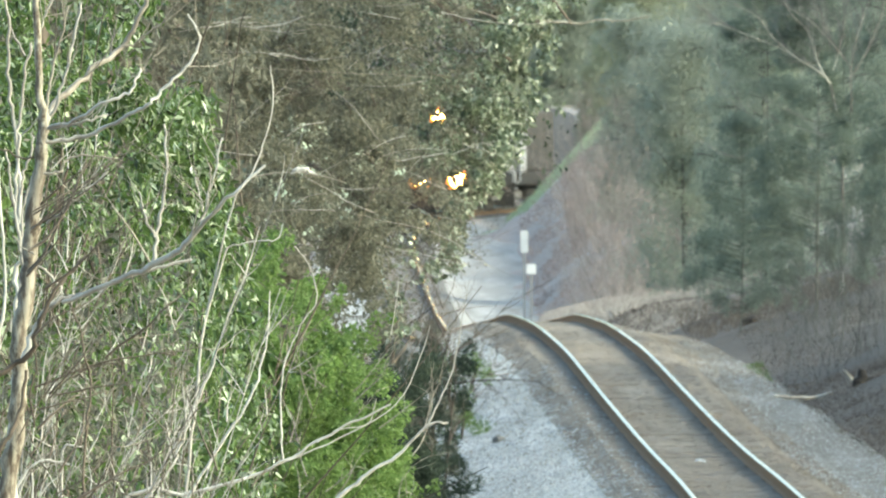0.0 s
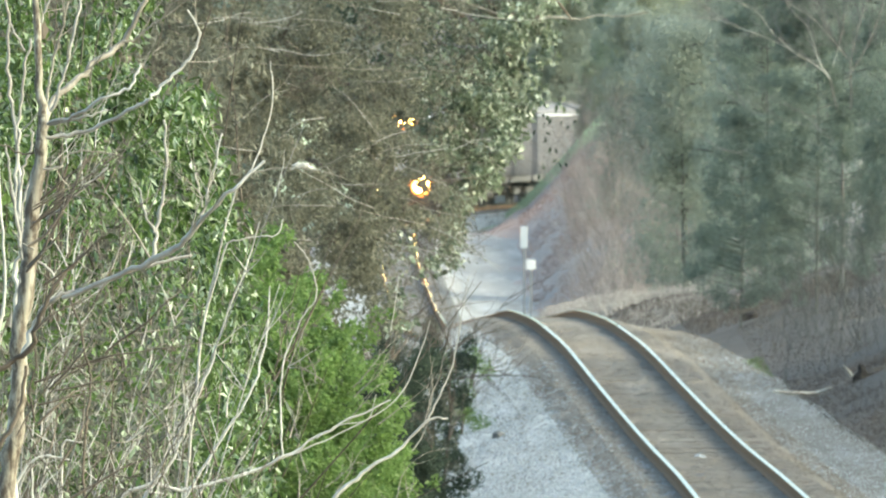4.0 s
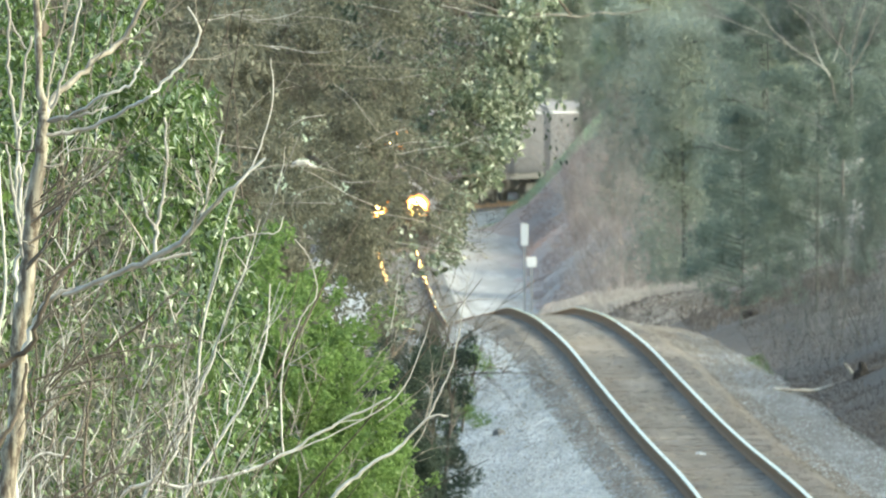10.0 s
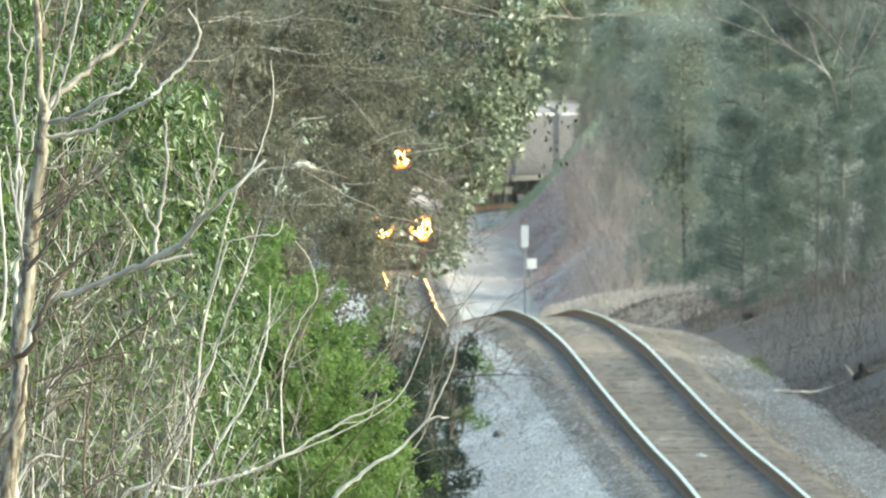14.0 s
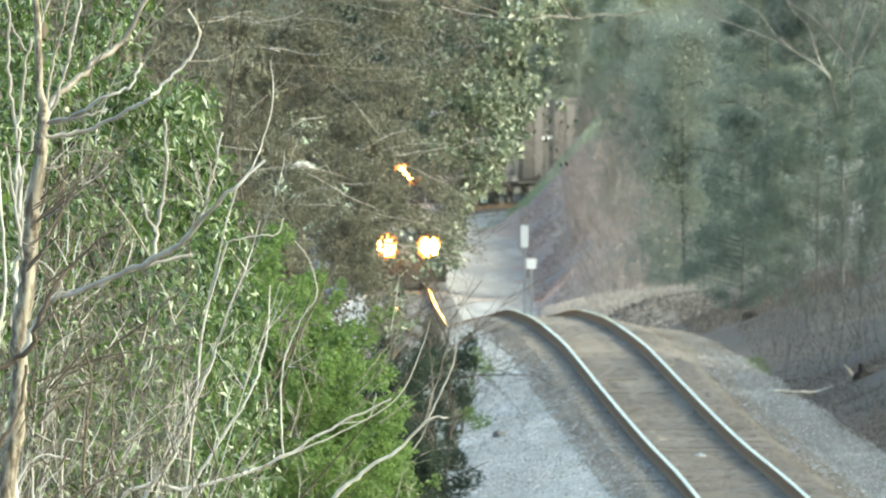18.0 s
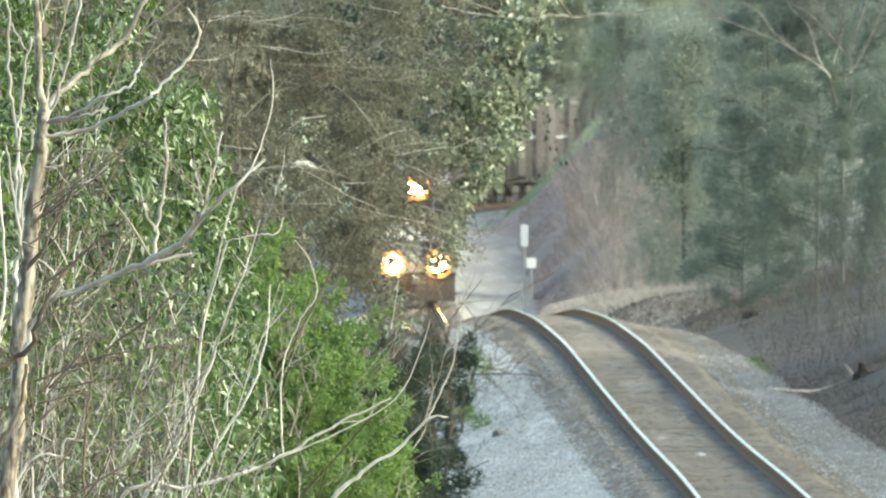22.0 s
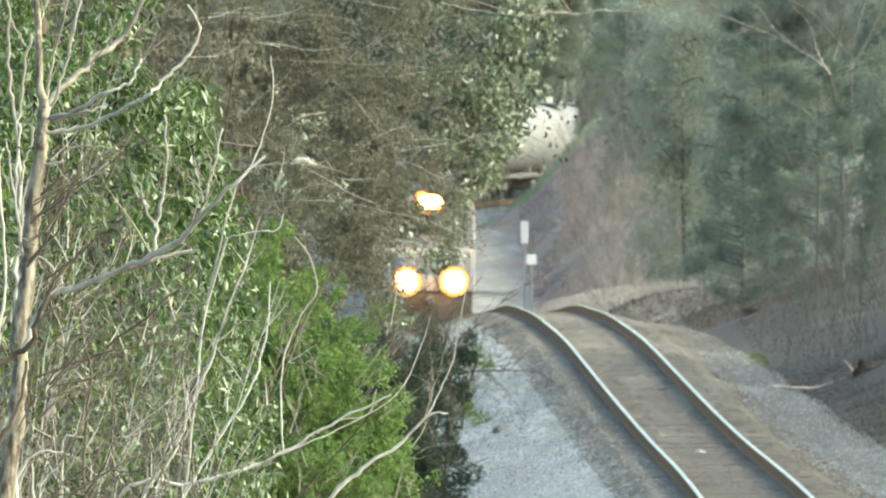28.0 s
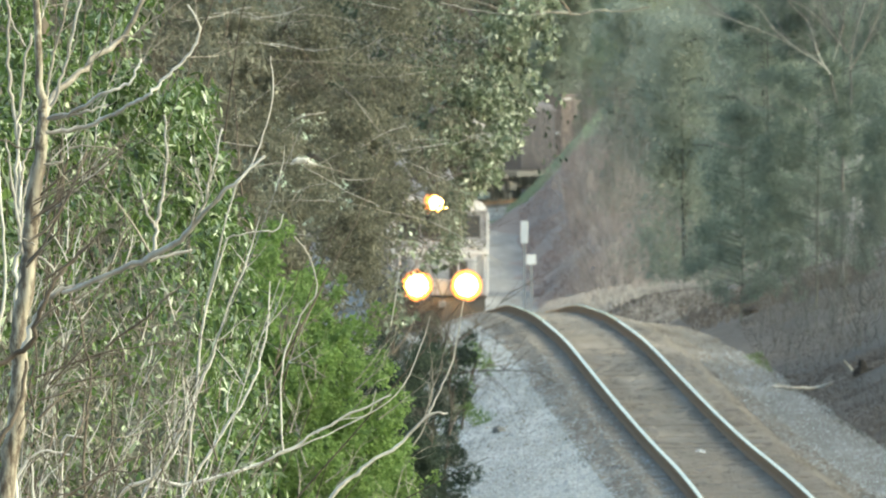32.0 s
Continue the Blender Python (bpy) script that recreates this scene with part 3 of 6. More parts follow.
def bare_sapling():
    """The smooth-barked bare young tree close to the camera, and its long side branches."""
    root = plant("bare_sapling", grounded(-1.75, 100), "leafless young tree with smooth pale grey-brown bark", "tree")
    base = root.location
    trunk = smooth_line(((base.x, base.y, base.z), (-1.742, 100.00, 5.036), (-1.724, 100.00, 5.520), (-1.689, 100.00, 5.791), (-1.671, 100.00, 5.969), (-1.667, 100.00, 6.169), (-1.644, 100.00, 6.347), (-1.622, 100.00, 6.569), (-1.598, 100.00, 6.813), (-1.578, 100.00, 6.958), (-1.578, 100.00, 7.058), (-1.591, 100.00, 7.169), (-1.596, 100.00, 7.347), (-1.600, 100.00, 7.613)),
                        (0.05, 0.042, 0.036, 0.034, 0.033, 0.032, 0.031, 0.030, 0.028, 0.024, 0.018, 0.015, 0.014, 0.012))
    wood(root, "trunk", [trunk], M_TRUNK, 10)
    limbs = (
        (((-1.573, 100.00, 7.002), (-1.522, 100.10, 7.108), (-1.412, 100.20, 7.213), (-1.268, 100.30, 7.333), (-1.199, 100.30, 7.447), (-1.150, 100.30, 7.569)), (0.015, 0.009), 0),
        (((-1.268, 100.30, 7.333), (-1.224, 100.30, 7.340), (-1.159, 100.30, 7.391), (-1.097, 100.30, 7.431)), (0.006, 0.003), 0),
        (((-1.578, 100.00, 7.002), (-1.556, 100.00, 7.136), (-1.529, 100.00, 7.269), (-1.476, 100.00, 7.491)), (0.007, 0.005), 0),
        (((-1.545, 99.90, 7.058), (-1.496, 99.90, 7.187), (-1.461, 99.90, 7.325), (-1.421, 99.90, 7.502)), (0.007, 0.005), 1),
        (((-1.554, 99.90, 7.009), (-1.450, 99.80, 7.036), (-1.338, 99.70, 7.110), (-1.238, 99.70, 7.143), (-1.205, 99.70, 7.201), (-1.188, 99.70, 7.250)), (0.008, 0.004), 1),
        (((-1.554, 99.90, 7.009), (-1.428, 99.80, 7.030), (-1.317, 99.80, 7.063)), (0.007, 0.004), 1),
        (((-1.563, 99.90, 6.956), (-1.407, 99.90, 6.978), (-1.262, 99.80, 7.048), (-1.165, 99.70, 7.103), (-1.106, 99.70, 7.159), (-1.032, 99.70, 7.227), (-0.979, 99.70, 7.294), (-0.957, 99.70, 7.369), (-1.001, 99.70, 7.458)), (0.009, 0.004), 1),
        (((-1.587, 100.00, 7.391), (-1.569, 100.00, 7.447), (-1.538, 100.00, 7.524)), (0.006, 0.005), 1),
        (((-1.572, 99.90, 6.832), (-1.510, 99.90, 6.836), (-1.479, 99.90, 6.885), (-1.407, 99.90, 6.903), (-1.261, 99.90, 6.883)), (0.006, 0.003), 0),
        (((-1.558, 99.90, 6.636), (-1.473, 99.80, 6.704), (-1.373, 99.80, 6.793), (-1.308, 99.80, 6.852)), (0.006, 0.004), 1),
        (((-1.652, 99.90, 6.099), (-1.603, 99.90, 6.226), (-1.535, 99.80, 6.316), (-1.450, 99.80, 6.349), (-1.338, 99.70, 6.381), (-1.227, 99.70, 6.430), (-1.090, 99.70, 6.472), (-0.984, 99.70, 6.492)), (0.012, 0.006), 1),
        (((-1.492, 99.60, 6.329), (-1.269, 99.50, 6.419), (-1.069, 99.40, 6.508), (-0.980, 99.30, 6.597), (-0.847, 99.20, 6.735), (-0.692, 99.20, 6.870)), (0.009, 0.014, 0.010, 0.005), 1),
        (((-1.138, 99.60, 6.484), (-1.118, 99.60, 6.628), (-1.098, 99.60, 6.750), (-1.085, 99.60, 6.882), (-1.091, 99.60, 7.026)), (0.009, 0.004), 1),
        (((-1.133, 99.60, 6.584), (-1.173, 99.60, 6.672), (-1.189, 99.60, 6.761)), (0.006, 0.003), 1),
        (((-1.029, 99.40, 6.541), (-0.951, 99.50, 6.635), (-0.926, 99.50, 6.728), (-0.898, 99.50, 6.817), (-0.871, 99.50, 6.976)), (0.006, 0.004), 1),
        (((-0.942, 99.50, 6.684), (-0.951, 99.50, 6.739), (-0.973, 99.50, 6.817)), (0.004, 0.003), 1),
        (((-0.920, 99.50, 6.761), (-0.911, 99.50, 6.839), (-0.933, 99.50, 6.901)), (0.004, 0.003), 0),
        (((-1.405, 99.70, 6.505), (-1.524, 99.70, 6.372), (-1.582, 99.70, 6.257), (-1.650, 99.80, 6.105), (-1.783, 99.80, 6.027)), (0.006, 0.010, 0.012), 2),
        (((-1.481, 99.80, 6.360), (-1.433, 99.80, 6.238), (-1.406, 99.80, 6.105), (-1.384, 99.80, 5.990), (-1.406, 99.80, 5.795), (-1.408, 99.80, 5.506)), (0.004, 0.006), 2),
        (((-1.607, 99.90, 6.170), (-1.601, 99.90, 6.059), (-1.625, 99.90, 5.970), (-1.607, 99.90, 5.837)), (0.003, 0.004), 2),
        (((-1.639, 99.80, 6.061), (-1.668, 99.80, 5.894), (-1.739, 99.80, 5.750), (-1.805, 99.80, 5.661)), (0.006, 0.012), 2),
        (((-1.607, 99.90, 6.514), (-1.652, 99.90, 6.537), (-1.685, 99.90, 6.581)), (0.004, 0.002), 0),
        (((-1.603, 99.90, 6.481), (-1.536, 99.90, 6.426), (-1.492, 99.90, 6.359)), (0.005, 0.004), 1),
        (((-1.609, 100.00, 6.898), (-1.664, 100.00, 6.891), (-1.720, 100.00, 6.924), (-1.776, 100.00, 6.913)), (0.004, 0.003), 2),
    )
    for pts, rad, tone in limbs:
        wood(root, "branch", [smooth_line(pts, rad)], (M_PALEBARK, M_CANE, M_BROWNTWIG, M_GREYTWIG)[tone], 7)
    rng, twigs = np.random.default_rng(3), []
    for pts, rad, tone in limbs[:16]:
        p, r = smooth_line(pts, rad)
        for _ in range(4):
            i = rng.integers(len(p) // 3, len(p) - 1)
            way = unit(p[i + 1] - p[i]) + rng.normal(size=3) * 0.5 + (0, 0, 0.4)
            grow(rng, p[i], way, rng.uniform(0.10, 0.3), max(0.0022, r[i] * 0.4), 1, twigs, 2, 0.5, 0.2, 0.3)
    twigwork(root, twigs, M_PALEBARK, 4)
    low = []
    for _ in range(42):   # thin brown side twigs of the lower stem, rising away from it
        z = rng.uniform(5.0, 6.7)
        s = np.array((np.interp(z, (5.0, 5.8, 6.8), (-1.74, -1.69, -1.60)) + rng.uniform(0, 0.35) * (z < 6.4), 99.7 + rng.normal() * 0.2, z))
        grow(rng, s, (rng.uniform(0.3, 1.1), rng.normal() * 0.2, rng.uniform(0.2, 1.0)), rng.uniform(0.25, 0.65), rng.uniform(0.0025, 0.0065), 1, low, 3, 0.45, 0.3, 0.15, 6, 0.45)
    twigwork(root, low[::2], M_BROWNTWIG, 4)
    twigwork(root, low[1::2], M_TRUNK, 4)


def second_sapling():
    """Pale slim stems close beside the young tree."""
    root = plant("slim_sapling", grounded(-1.9, 102), "cluster of slim whitish bare stems", "tree")
    b = root.location
    for pts, rad in (
        (((-1.709, 102.00, 5.213), (-1.727, 102.00, 5.666), (-1.718, 102.00, 5.984), (-1.720, 102.00, 6.256), (-1.714, 102.00, 6.414), (-1.686, 102.00, 6.505), (-1.693, 102.00, 6.584), (-1.714, 102.00, 6.686), (-1.709, 102.00, 6.868), (-1.700, 102.00, 7.026), (-1.682, 102.00, 7.208), (-1.655, 102.00, 7.339)), (0.012, 0.010, 0.008, 0.006)),
        (((-1.625, 101.00, 5.235), (-1.719, 101.00, 5.684), (-1.697, 101.00, 6.088), (-1.674, 101.00, 6.425), (-1.681, 101.00, 6.537), (-1.697, 101.00, 6.649), (-1.719, 101.00, 6.784), (-1.737, 101.00, 6.919)), (0.010, 0.008, 0.005)),
        (((-1.695, 102.00, 6.573), (-1.700, 102.00, 6.800), (-1.720, 102.00, 6.981), (-1.734, 102.00, 7.117), (-1.745, 102.00, 7.276), (-1.743, 102.00, 7.412), (-1.759, 102.00, 7.525)), (0.009, 0.008, 0.006)),
        (((-1.677, 101.00, 6.560), (-1.665, 101.00, 6.705), (-1.641, 101.00, 6.784)), (0.006, 0.004)),
        (((-1.679, 101.00, 6.739), (-1.670, 101.00, 6.829), (-1.634, 101.00, 6.919), (-1.634, 101.00, 6.997)), (0.006, 0.005)),
        (((-1.743, 102.00, 7.416), (-1.714, 102.00, 7.353), (-1.677, 102.00, 7.289)), (0.004, 0.005)),
        (((-1.795, 102.00, 6.074), (-1.759, 102.00, 6.346), (-1.773, 102.00, 6.618), (-1.791, 102.00, 6.890)), (0.008, 0.005)),
        (((-1.517, 101.00, 5.235), (-1.517, 101.00, 5.505), (-1.508, 101.00, 5.729), (-1.432, 101.00, 5.738)), (0.007, 0.006, 0.004)),
        (((-1.782, 101.00, 5.532), (-1.728, 101.00, 5.536), (-1.625, 101.00, 5.671), (-1.546, 101.00, 5.680), (-1.486, 101.00, 5.671)), (0.006, 0.005, 0.004)),
        (((-1.629, 101.00, 5.460), (-1.636, 101.00, 5.639)), (0.005, 0.004)),
    ):
        wood(root, "stem", [smooth_line(pts, [r * 0.9 for r in rad])], M_CANE, 6)
    wood(root, "root_stem", [smooth_line((tuple(b), (-1.678, 101.50, 4.886), (-1.709, 102.00, 5.213)), (0.02, 0.013))], M_CANE, 6)


def leaning_shrub():
    """Long thin arching shoots that cross before the green thicket."""
    root = plant("arching_shrub", grounded(-1.5, 112), "bare shrub with long thin arching pale shoots", "shrub")
    b = root.location
    for pts, rad in (
        (((-1.672, 110.00, 5.034), (-1.354, 110.00, 5.371), (-1.134, 110.00, 5.381), (-0.939, 110.00, 5.425), (-0.743, 110.00, 5.493), (-0.548, 110.00, 5.601), (-0.401, 110.00, 5.681), (-0.230, 110.00, 5.767)), (0.014, 0.010, 0.005)),
        (((-1.305, 110.00, 5.082), (-1.110, 110.00, 5.351), (-0.963, 110.00, 5.596), (-0.841, 110.00, 5.791), (-0.772, 110.00, 6.011), (-0.748, 110.00, 6.256)), (0.011, 0.008, 0.004)),
        (((-1.465, 111.00, 5.011), (-1.288, 111.00, 5.344), (-1.194, 111.00, 5.475), (-1.140, 111.00, 5.591), (-1.095, 111.00, 5.714), (-1.026, 111.00, 5.879), (-0.937, 111.00, 6.143), (-0.849, 111.00, 6.368), (-0.804, 111.00, 6.528)), (0.011, 0.008, 0.004)),
        (((-0.890, 110.00, 4.911), (-0.499, 110.00, 5.315), (-0.352, 110.00, 5.444), (-0.205, 110.00, 5.542), (-0.066, 110.00, 5.674), (0.020, 110.00, 5.684)), (0.015, 0.011, 0.006)),
        (((-0.066, 110.00, 5.674), (-0.015, 110.00, 5.791), (0.039, 110.00, 5.914), (0.076, 110.00, 6.109), (0.112, 110.00, 6.305)), (0.006, 0.002)),
        (((-0.694, 110.00, 5.510), (-0.702, 110.00, 5.669), (-0.694, 110.00, 5.914), (-0.621, 110.00, 6.109), (-0.548, 110.00, 6.219), (-0.584, 110.00, 6.366), (-0.645, 110.00, 6.451)), (0.006, 0.003)),
        (((-0.548, 110.00, 5.601), (-0.450, 110.00, 5.657), (-0.328, 110.00, 5.681), (-0.291, 110.00, 5.791)), (0.005, 0.002)),
        (((-0.947, 111.00, 6.429), (-0.873, 111.00, 6.454), (-0.799, 111.00, 6.466), (-0.725, 111.00, 6.471), (-0.701, 111.00, 6.540)), (0.005, 0.004)),
        (((-1.194, 111.00, 5.011), (-1.095, 111.00, 5.603), (-1.046, 111.00, 6.096), (-0.947, 111.00, 6.429)), (0.010, 0.006)),
        (((-0.755, 111.00, 7.231), (-0.745, 111.00, 7.058), (-0.787, 111.00, 6.886), (-0.849, 111.00, 6.738), (-0.923, 111.00, 6.614), (-1.046, 111.00, 6.096)), (0.003, 0.006)),
        (((-0.232, 111.00, 6.047), (-0.207, 111.00, 6.195), (-0.195, 111.00, 6.294)), (0.003, 0.002)),
        (((-0.743, 110.00, 5.493), (-0.450, 110.00, 5.620), (-0.205, 110.00, 5.767), (-0.095, 110.00, 5.987), (-0.059, 110.00, 6.109)), (0.005, 0.002)),
    ):
        wood(root, "shoot", [smooth_line(pts, [r * 0.72 for r in rad])], M_CANE, 6)
    wood(root, "shoot", [smooth_line(((-0.849, 111.00, 6.738), (-0.701, 111.00, 6.762), (-0.553, 111.00, 6.750), (-0.429, 111.00, 6.718)), (0.004, 0.0015))], M_PALEBARK, 5)
    curl = smooth_line(((-0.670, 110.90, 6.758), (-0.636, 110.90, 6.773), (-0.596, 110.90, 6.771), (-0.552, 110.90, 6.753)), (0.003, 0.011, 0.012, 0.002))
    v, f = tube_geometry([curl], 6)
    hang(root, finish("leaf", v, f, M_CANE, None, "one pale curled dead leaf"))


def cane_thicket():
    """Dry pale canes that stand in the foot of the bank: bare stalks, and the fine dead twigs among them."""
    rng = np.random.default_rng(11)
    for k, (off, n, high) in enumerate(((-0.04, 11, 2.0), (0.30, 9, 1.3), (0.66, 6, 0.7))):
        x0 = -1.80 + off
        root = plant("dry_canes", grounded(x0 - 0.2, 107), "thicket of thin dry pale canes", "dry weeds", "canes on the bank")
        fine = []
        for _ in range(n):
            lines = []
            foot = np.array((x0 - 0.2 + rng.uniform(-0.35, 0.35), 107 + rng.uniform(-3, 4), 4.3))
            top = 5.35 + rng.uniform(0.1, 1.0) * high
            grow(rng, foot, (rng.normal() * 0.2 + 0.2, rng.normal() * 0.15, 1), top - 4.3, rng.uniform(0.003, 0.0065), 0, lines, 0, 0.4, 0.16, 0.1, 9)
            wood(root, "cane", [(p, r) for p, r, _ in lines], (M_CANE, M_CANE, M_GREYTWIG, M_PALEBARK)[rng.integers(4)], 5)
            p = lines[0][0]
            for _ in range(6):
                i = rng.integers(4, len(p) - 1)
                grow(rng, p[i], unit(p[i + 1] - p[i]) + rng.normal(size=3) * 0.4, rng.uniform(0.08, 0.3), 0.0028, 1, fine, 2, 0.5, 0.2, 0.1)
        for _ in range((48, 40, 30)[k]):
            s = (x0 + rng.uniform(-0.4, 0.4), 107 + rng.uniform(-3, 4), rng.uniform(5.3, 5.5 + 0.75 * high))
            grow(rng, s, (rng.normal() * 0.45 + 0.3, rng.normal() * 0.3, 1), rng.uniform(0.08, 0.26), rng.uniform(0.002, 0.0042), 1, fine, 2, 0.5, 0.25, 0.1, 4, 0.6)
        dead = []
        for _ in range((24, 20, 16)[k]):
            s = (x0 + rng.uniform(-0.4, 0.4), 105 + rng.uniform(-2, 3), rng.uniform(5.2, 5.4 + 0.55 * high))
            grow(rng, s, (rng.normal() * 0.5 + 0.15, rng.normal() * 0.3, 0.8), rng.uniform(0.15, 0.4), rng.uniform(0.0025, 0.005), 1, dead, 2, 0.5, 0.25, 0.1, 4, 0.6)
        twigwork(root, dead, M_BROWNTWIG, 4)
        twigwork(root, fine[::3], M_CANE, 4)
        twigwork(root, fine[1::3], M_PALEBARK, 4)
        twigwork(root, fine[2::3], M_GREYTWIG, 4)


def forked_shrub():
    """A bare shrub whose pale stems fork and lean out towards the line."""
    rng = np.random.default_rng(17)
    root = plant("forked_shrub", grounded(-1.85, 103), "leafless shrub with pale forking stems leaning over the bank", "shrub")
    z0 = root.location.z
    for k in range(9):
        lines = []
        x = -1.98 + 0.085 * k
        grow(rng, (x, 103 + rng.normal() * 0.5, z0 - 0.05), (rng.uniform(0.05, 0.30), 0, 1), rng.uniform(1.9, 2.9) - 0.11 * k, rng.uniform(0.015, 0.02), 2, lines, 5, 0.5, 0.2, 0.1, 8, 0.42, 0.45)
        stem = [l for l in lines if l[2] == 2]
        wood(root, "stem", [(p, r) for p, r, _ in stem], (M_CANE, M_PALEBARK, M_TRUNK)[k % 3], 6)
        twigwork(root, [l for l in lines if l[2] < 2], M_CANE, 5)


def privet(x, y, top, width, seed, count, low=4.55, back=0.0, green=None, size=0.074):
    rng = np.random.default_rng(seed)
    root = plant("privet_shrub", grounded(x, y), "dense evergreen shrub with small glossy green leaves", "shrub", "shrubs on the bank")
    base = root.location
    lines = []
    for _ in range(5):
        grow(rng, (x - back + rng.normal() * 0.12, y + 0.5 + rng.normal() * 0.3, base.z), (rng.normal() * 0.06, 0.05, 1), (top - base.z) * rng.uniform(0.6, 0.85), 0.014, 1, lines, 4, 0.35, 0.15, 0.2)
    twigwork(root, lines, M_BROWNTWIG, 4)
    clumps = []
    for _ in range(60):
        z = rng.uniform(low, top)
        w = width * (1.0 if z < top - 0.7 else (top + 0.15 - z) / 0.85)
        r = rng.uniform(0.06, 0.19)
        clumps.append((x + rng.uniform(-w, w), y + rng.uniform(-0.8, 0.8), z, r, r * 1.4, r * 0.9))
    pts = scatter(rng, clumps, int(count * 0.66))
    dead = (pts[:, 2] < 6.15 + 0.3 * rng.normal(size=len(pts))) & (pts[:, 0] < -0.0098 * pts[:, 1]) & (rng.uniform(0, 1, len(pts)) < 0.62)
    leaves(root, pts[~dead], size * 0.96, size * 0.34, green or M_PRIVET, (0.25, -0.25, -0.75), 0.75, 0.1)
    if dead.sum() > 60:
        leaves(root, pts[dead], size * 0.9, size * 0.3, M_BROWNLEAF, (0.1, -0.2, -0.8), 0.8, 0.1, "withered brown leaves", "dead_leaves")


def vine_bank():
    """A mound of bright green vines on the bank, hanging towards the line."""
    rng = np.random.default_rng(21)
    spots = ((-1.55, 5.35, 0.30), (-1.25, 5.15, 0.32), (-1.0, 4.85, 0.35), (-0.85, 4.5, 0.38), (-0.7, 4.1, 0.36), (-0.6, 3.6, 0.36), (-1.35, 4.6, 0.5), (-1.1, 4.1, 0.5), (-1.0, 3.6, 0.5), (-1.6, 4.2, 0.5), (-1.5, 3.6, 0.5), (-1.8, 4.9, 0.4), (-0.55, 3.2, 0.3))
    root = plant("vine_thicket", grounded(-1.0, 200), "mound of bright green leafy vines", "shrub")
    lines, clumps = [], []
    for x, z, r in spots:
        for _ in range(9):
            rr = r * rng.uniform(0.25, 0.5)
            clumps.append((x + rng.normal() * r * 0.55, 200 + rng.uniform(-1.2, 1.2), z + rng.normal() * r * 0.55, rr, rr, rr * 0.9))
        grow(rng, (x, 200.6, 2.2), (rng.normal() * 0.1, 0, 1), (z - 2.2) * 0.8, 0.012, 1, lines, 3, 0.4)
    twigwork(root, lines, M_BROWNTWIG, 4)
    for x, z, r in spots:
        clumps += [(x + rng.normal() * r * 0.9, 199 + rng.uniform(-1.2, 1.2), z + rng.normal() * r * 0.9, 0.05, 0.05, 0.05) for _ in range(14)]
    shoots = []
    for _ in range(24):
        s = (rng.uniform(-1.2, -0.15), 196 + rng.uniform(-1, 1), rng.uniform(2.9, 4.6))
        grow(rng, s, (rng.uniform(-0.2, 0.8), 0, rng.uniform(0.2, 1)), rng.uniform(0.25, 0.7), 0.005, 1, shoots, 4, 0.6, 0.4, 0.0)
    twigwork(root, shoots, M_PALEBARK, 4)
    leaves(root, scatter(rng, clumps, 48000), 0.046, 0.028, M_VINE, (0.1, -0.4, 0.3), 1.0, 0.2)


# leaf gaps cut along the camera's sight lines to the train lamps: milliradians across and up from the eye's level,
# radius, share of leaves missing
LAMP_GAPS = ((-0.02, -4.46, 0.27, 0.95), (-0.50, -4.52, 0.27, 0.95), (-0.50, -4.52, 0.18, 0.75), (-0.91, -4.59, 0.18, 0.75), (-1.25, -4.68, 0.18, 0.75), (-1.89, -5.29, 0.16, 0.55), (-1.78, -5.93, 0.16, 0.55), (-1.56, -6.59, 0.27, 0.92), (-1.35, -7.06, 0.27, 0.92), (-1.13, -7.52, 0.27, 0.92), (-0.86, -7.90, 0.33, 0.95), (-0.55, -8.17, 0.33, 0.95), (-0.33, -8.22, 0.33, 0.95), (-0.11, -8.23, 0.33, 0.95), (-2.68, -7.93, 0.13, 0.50), (-2.20, -9.95, 0.20, 0.70), (-1.92, -10.65, 0.20, 0.70), (-1.47, -11.27, 0.33, 0.95), (-1.15, -11.42, 0.33, 0.95), (-0.56, -7.20, 0.31, 0.95), (-2.07, -7.20, 0.22, 0.85), (-1.25, -4.68, 0.22, 0.60), (-1.88, -5.44, 0.18, 0.60), (-0.96, -8.65, 0.20, 0.60), (-0.84, -9.04, 0.20, 0.60))


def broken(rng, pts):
    """Leaf places without those cut away along the sight lines to the lamps."""
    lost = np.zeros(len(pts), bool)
    for a, e, r, share in LAMP_GAPS:
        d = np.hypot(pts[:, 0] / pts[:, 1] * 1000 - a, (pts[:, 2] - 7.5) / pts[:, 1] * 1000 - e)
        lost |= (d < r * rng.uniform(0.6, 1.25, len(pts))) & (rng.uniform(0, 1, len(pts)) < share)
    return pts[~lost]


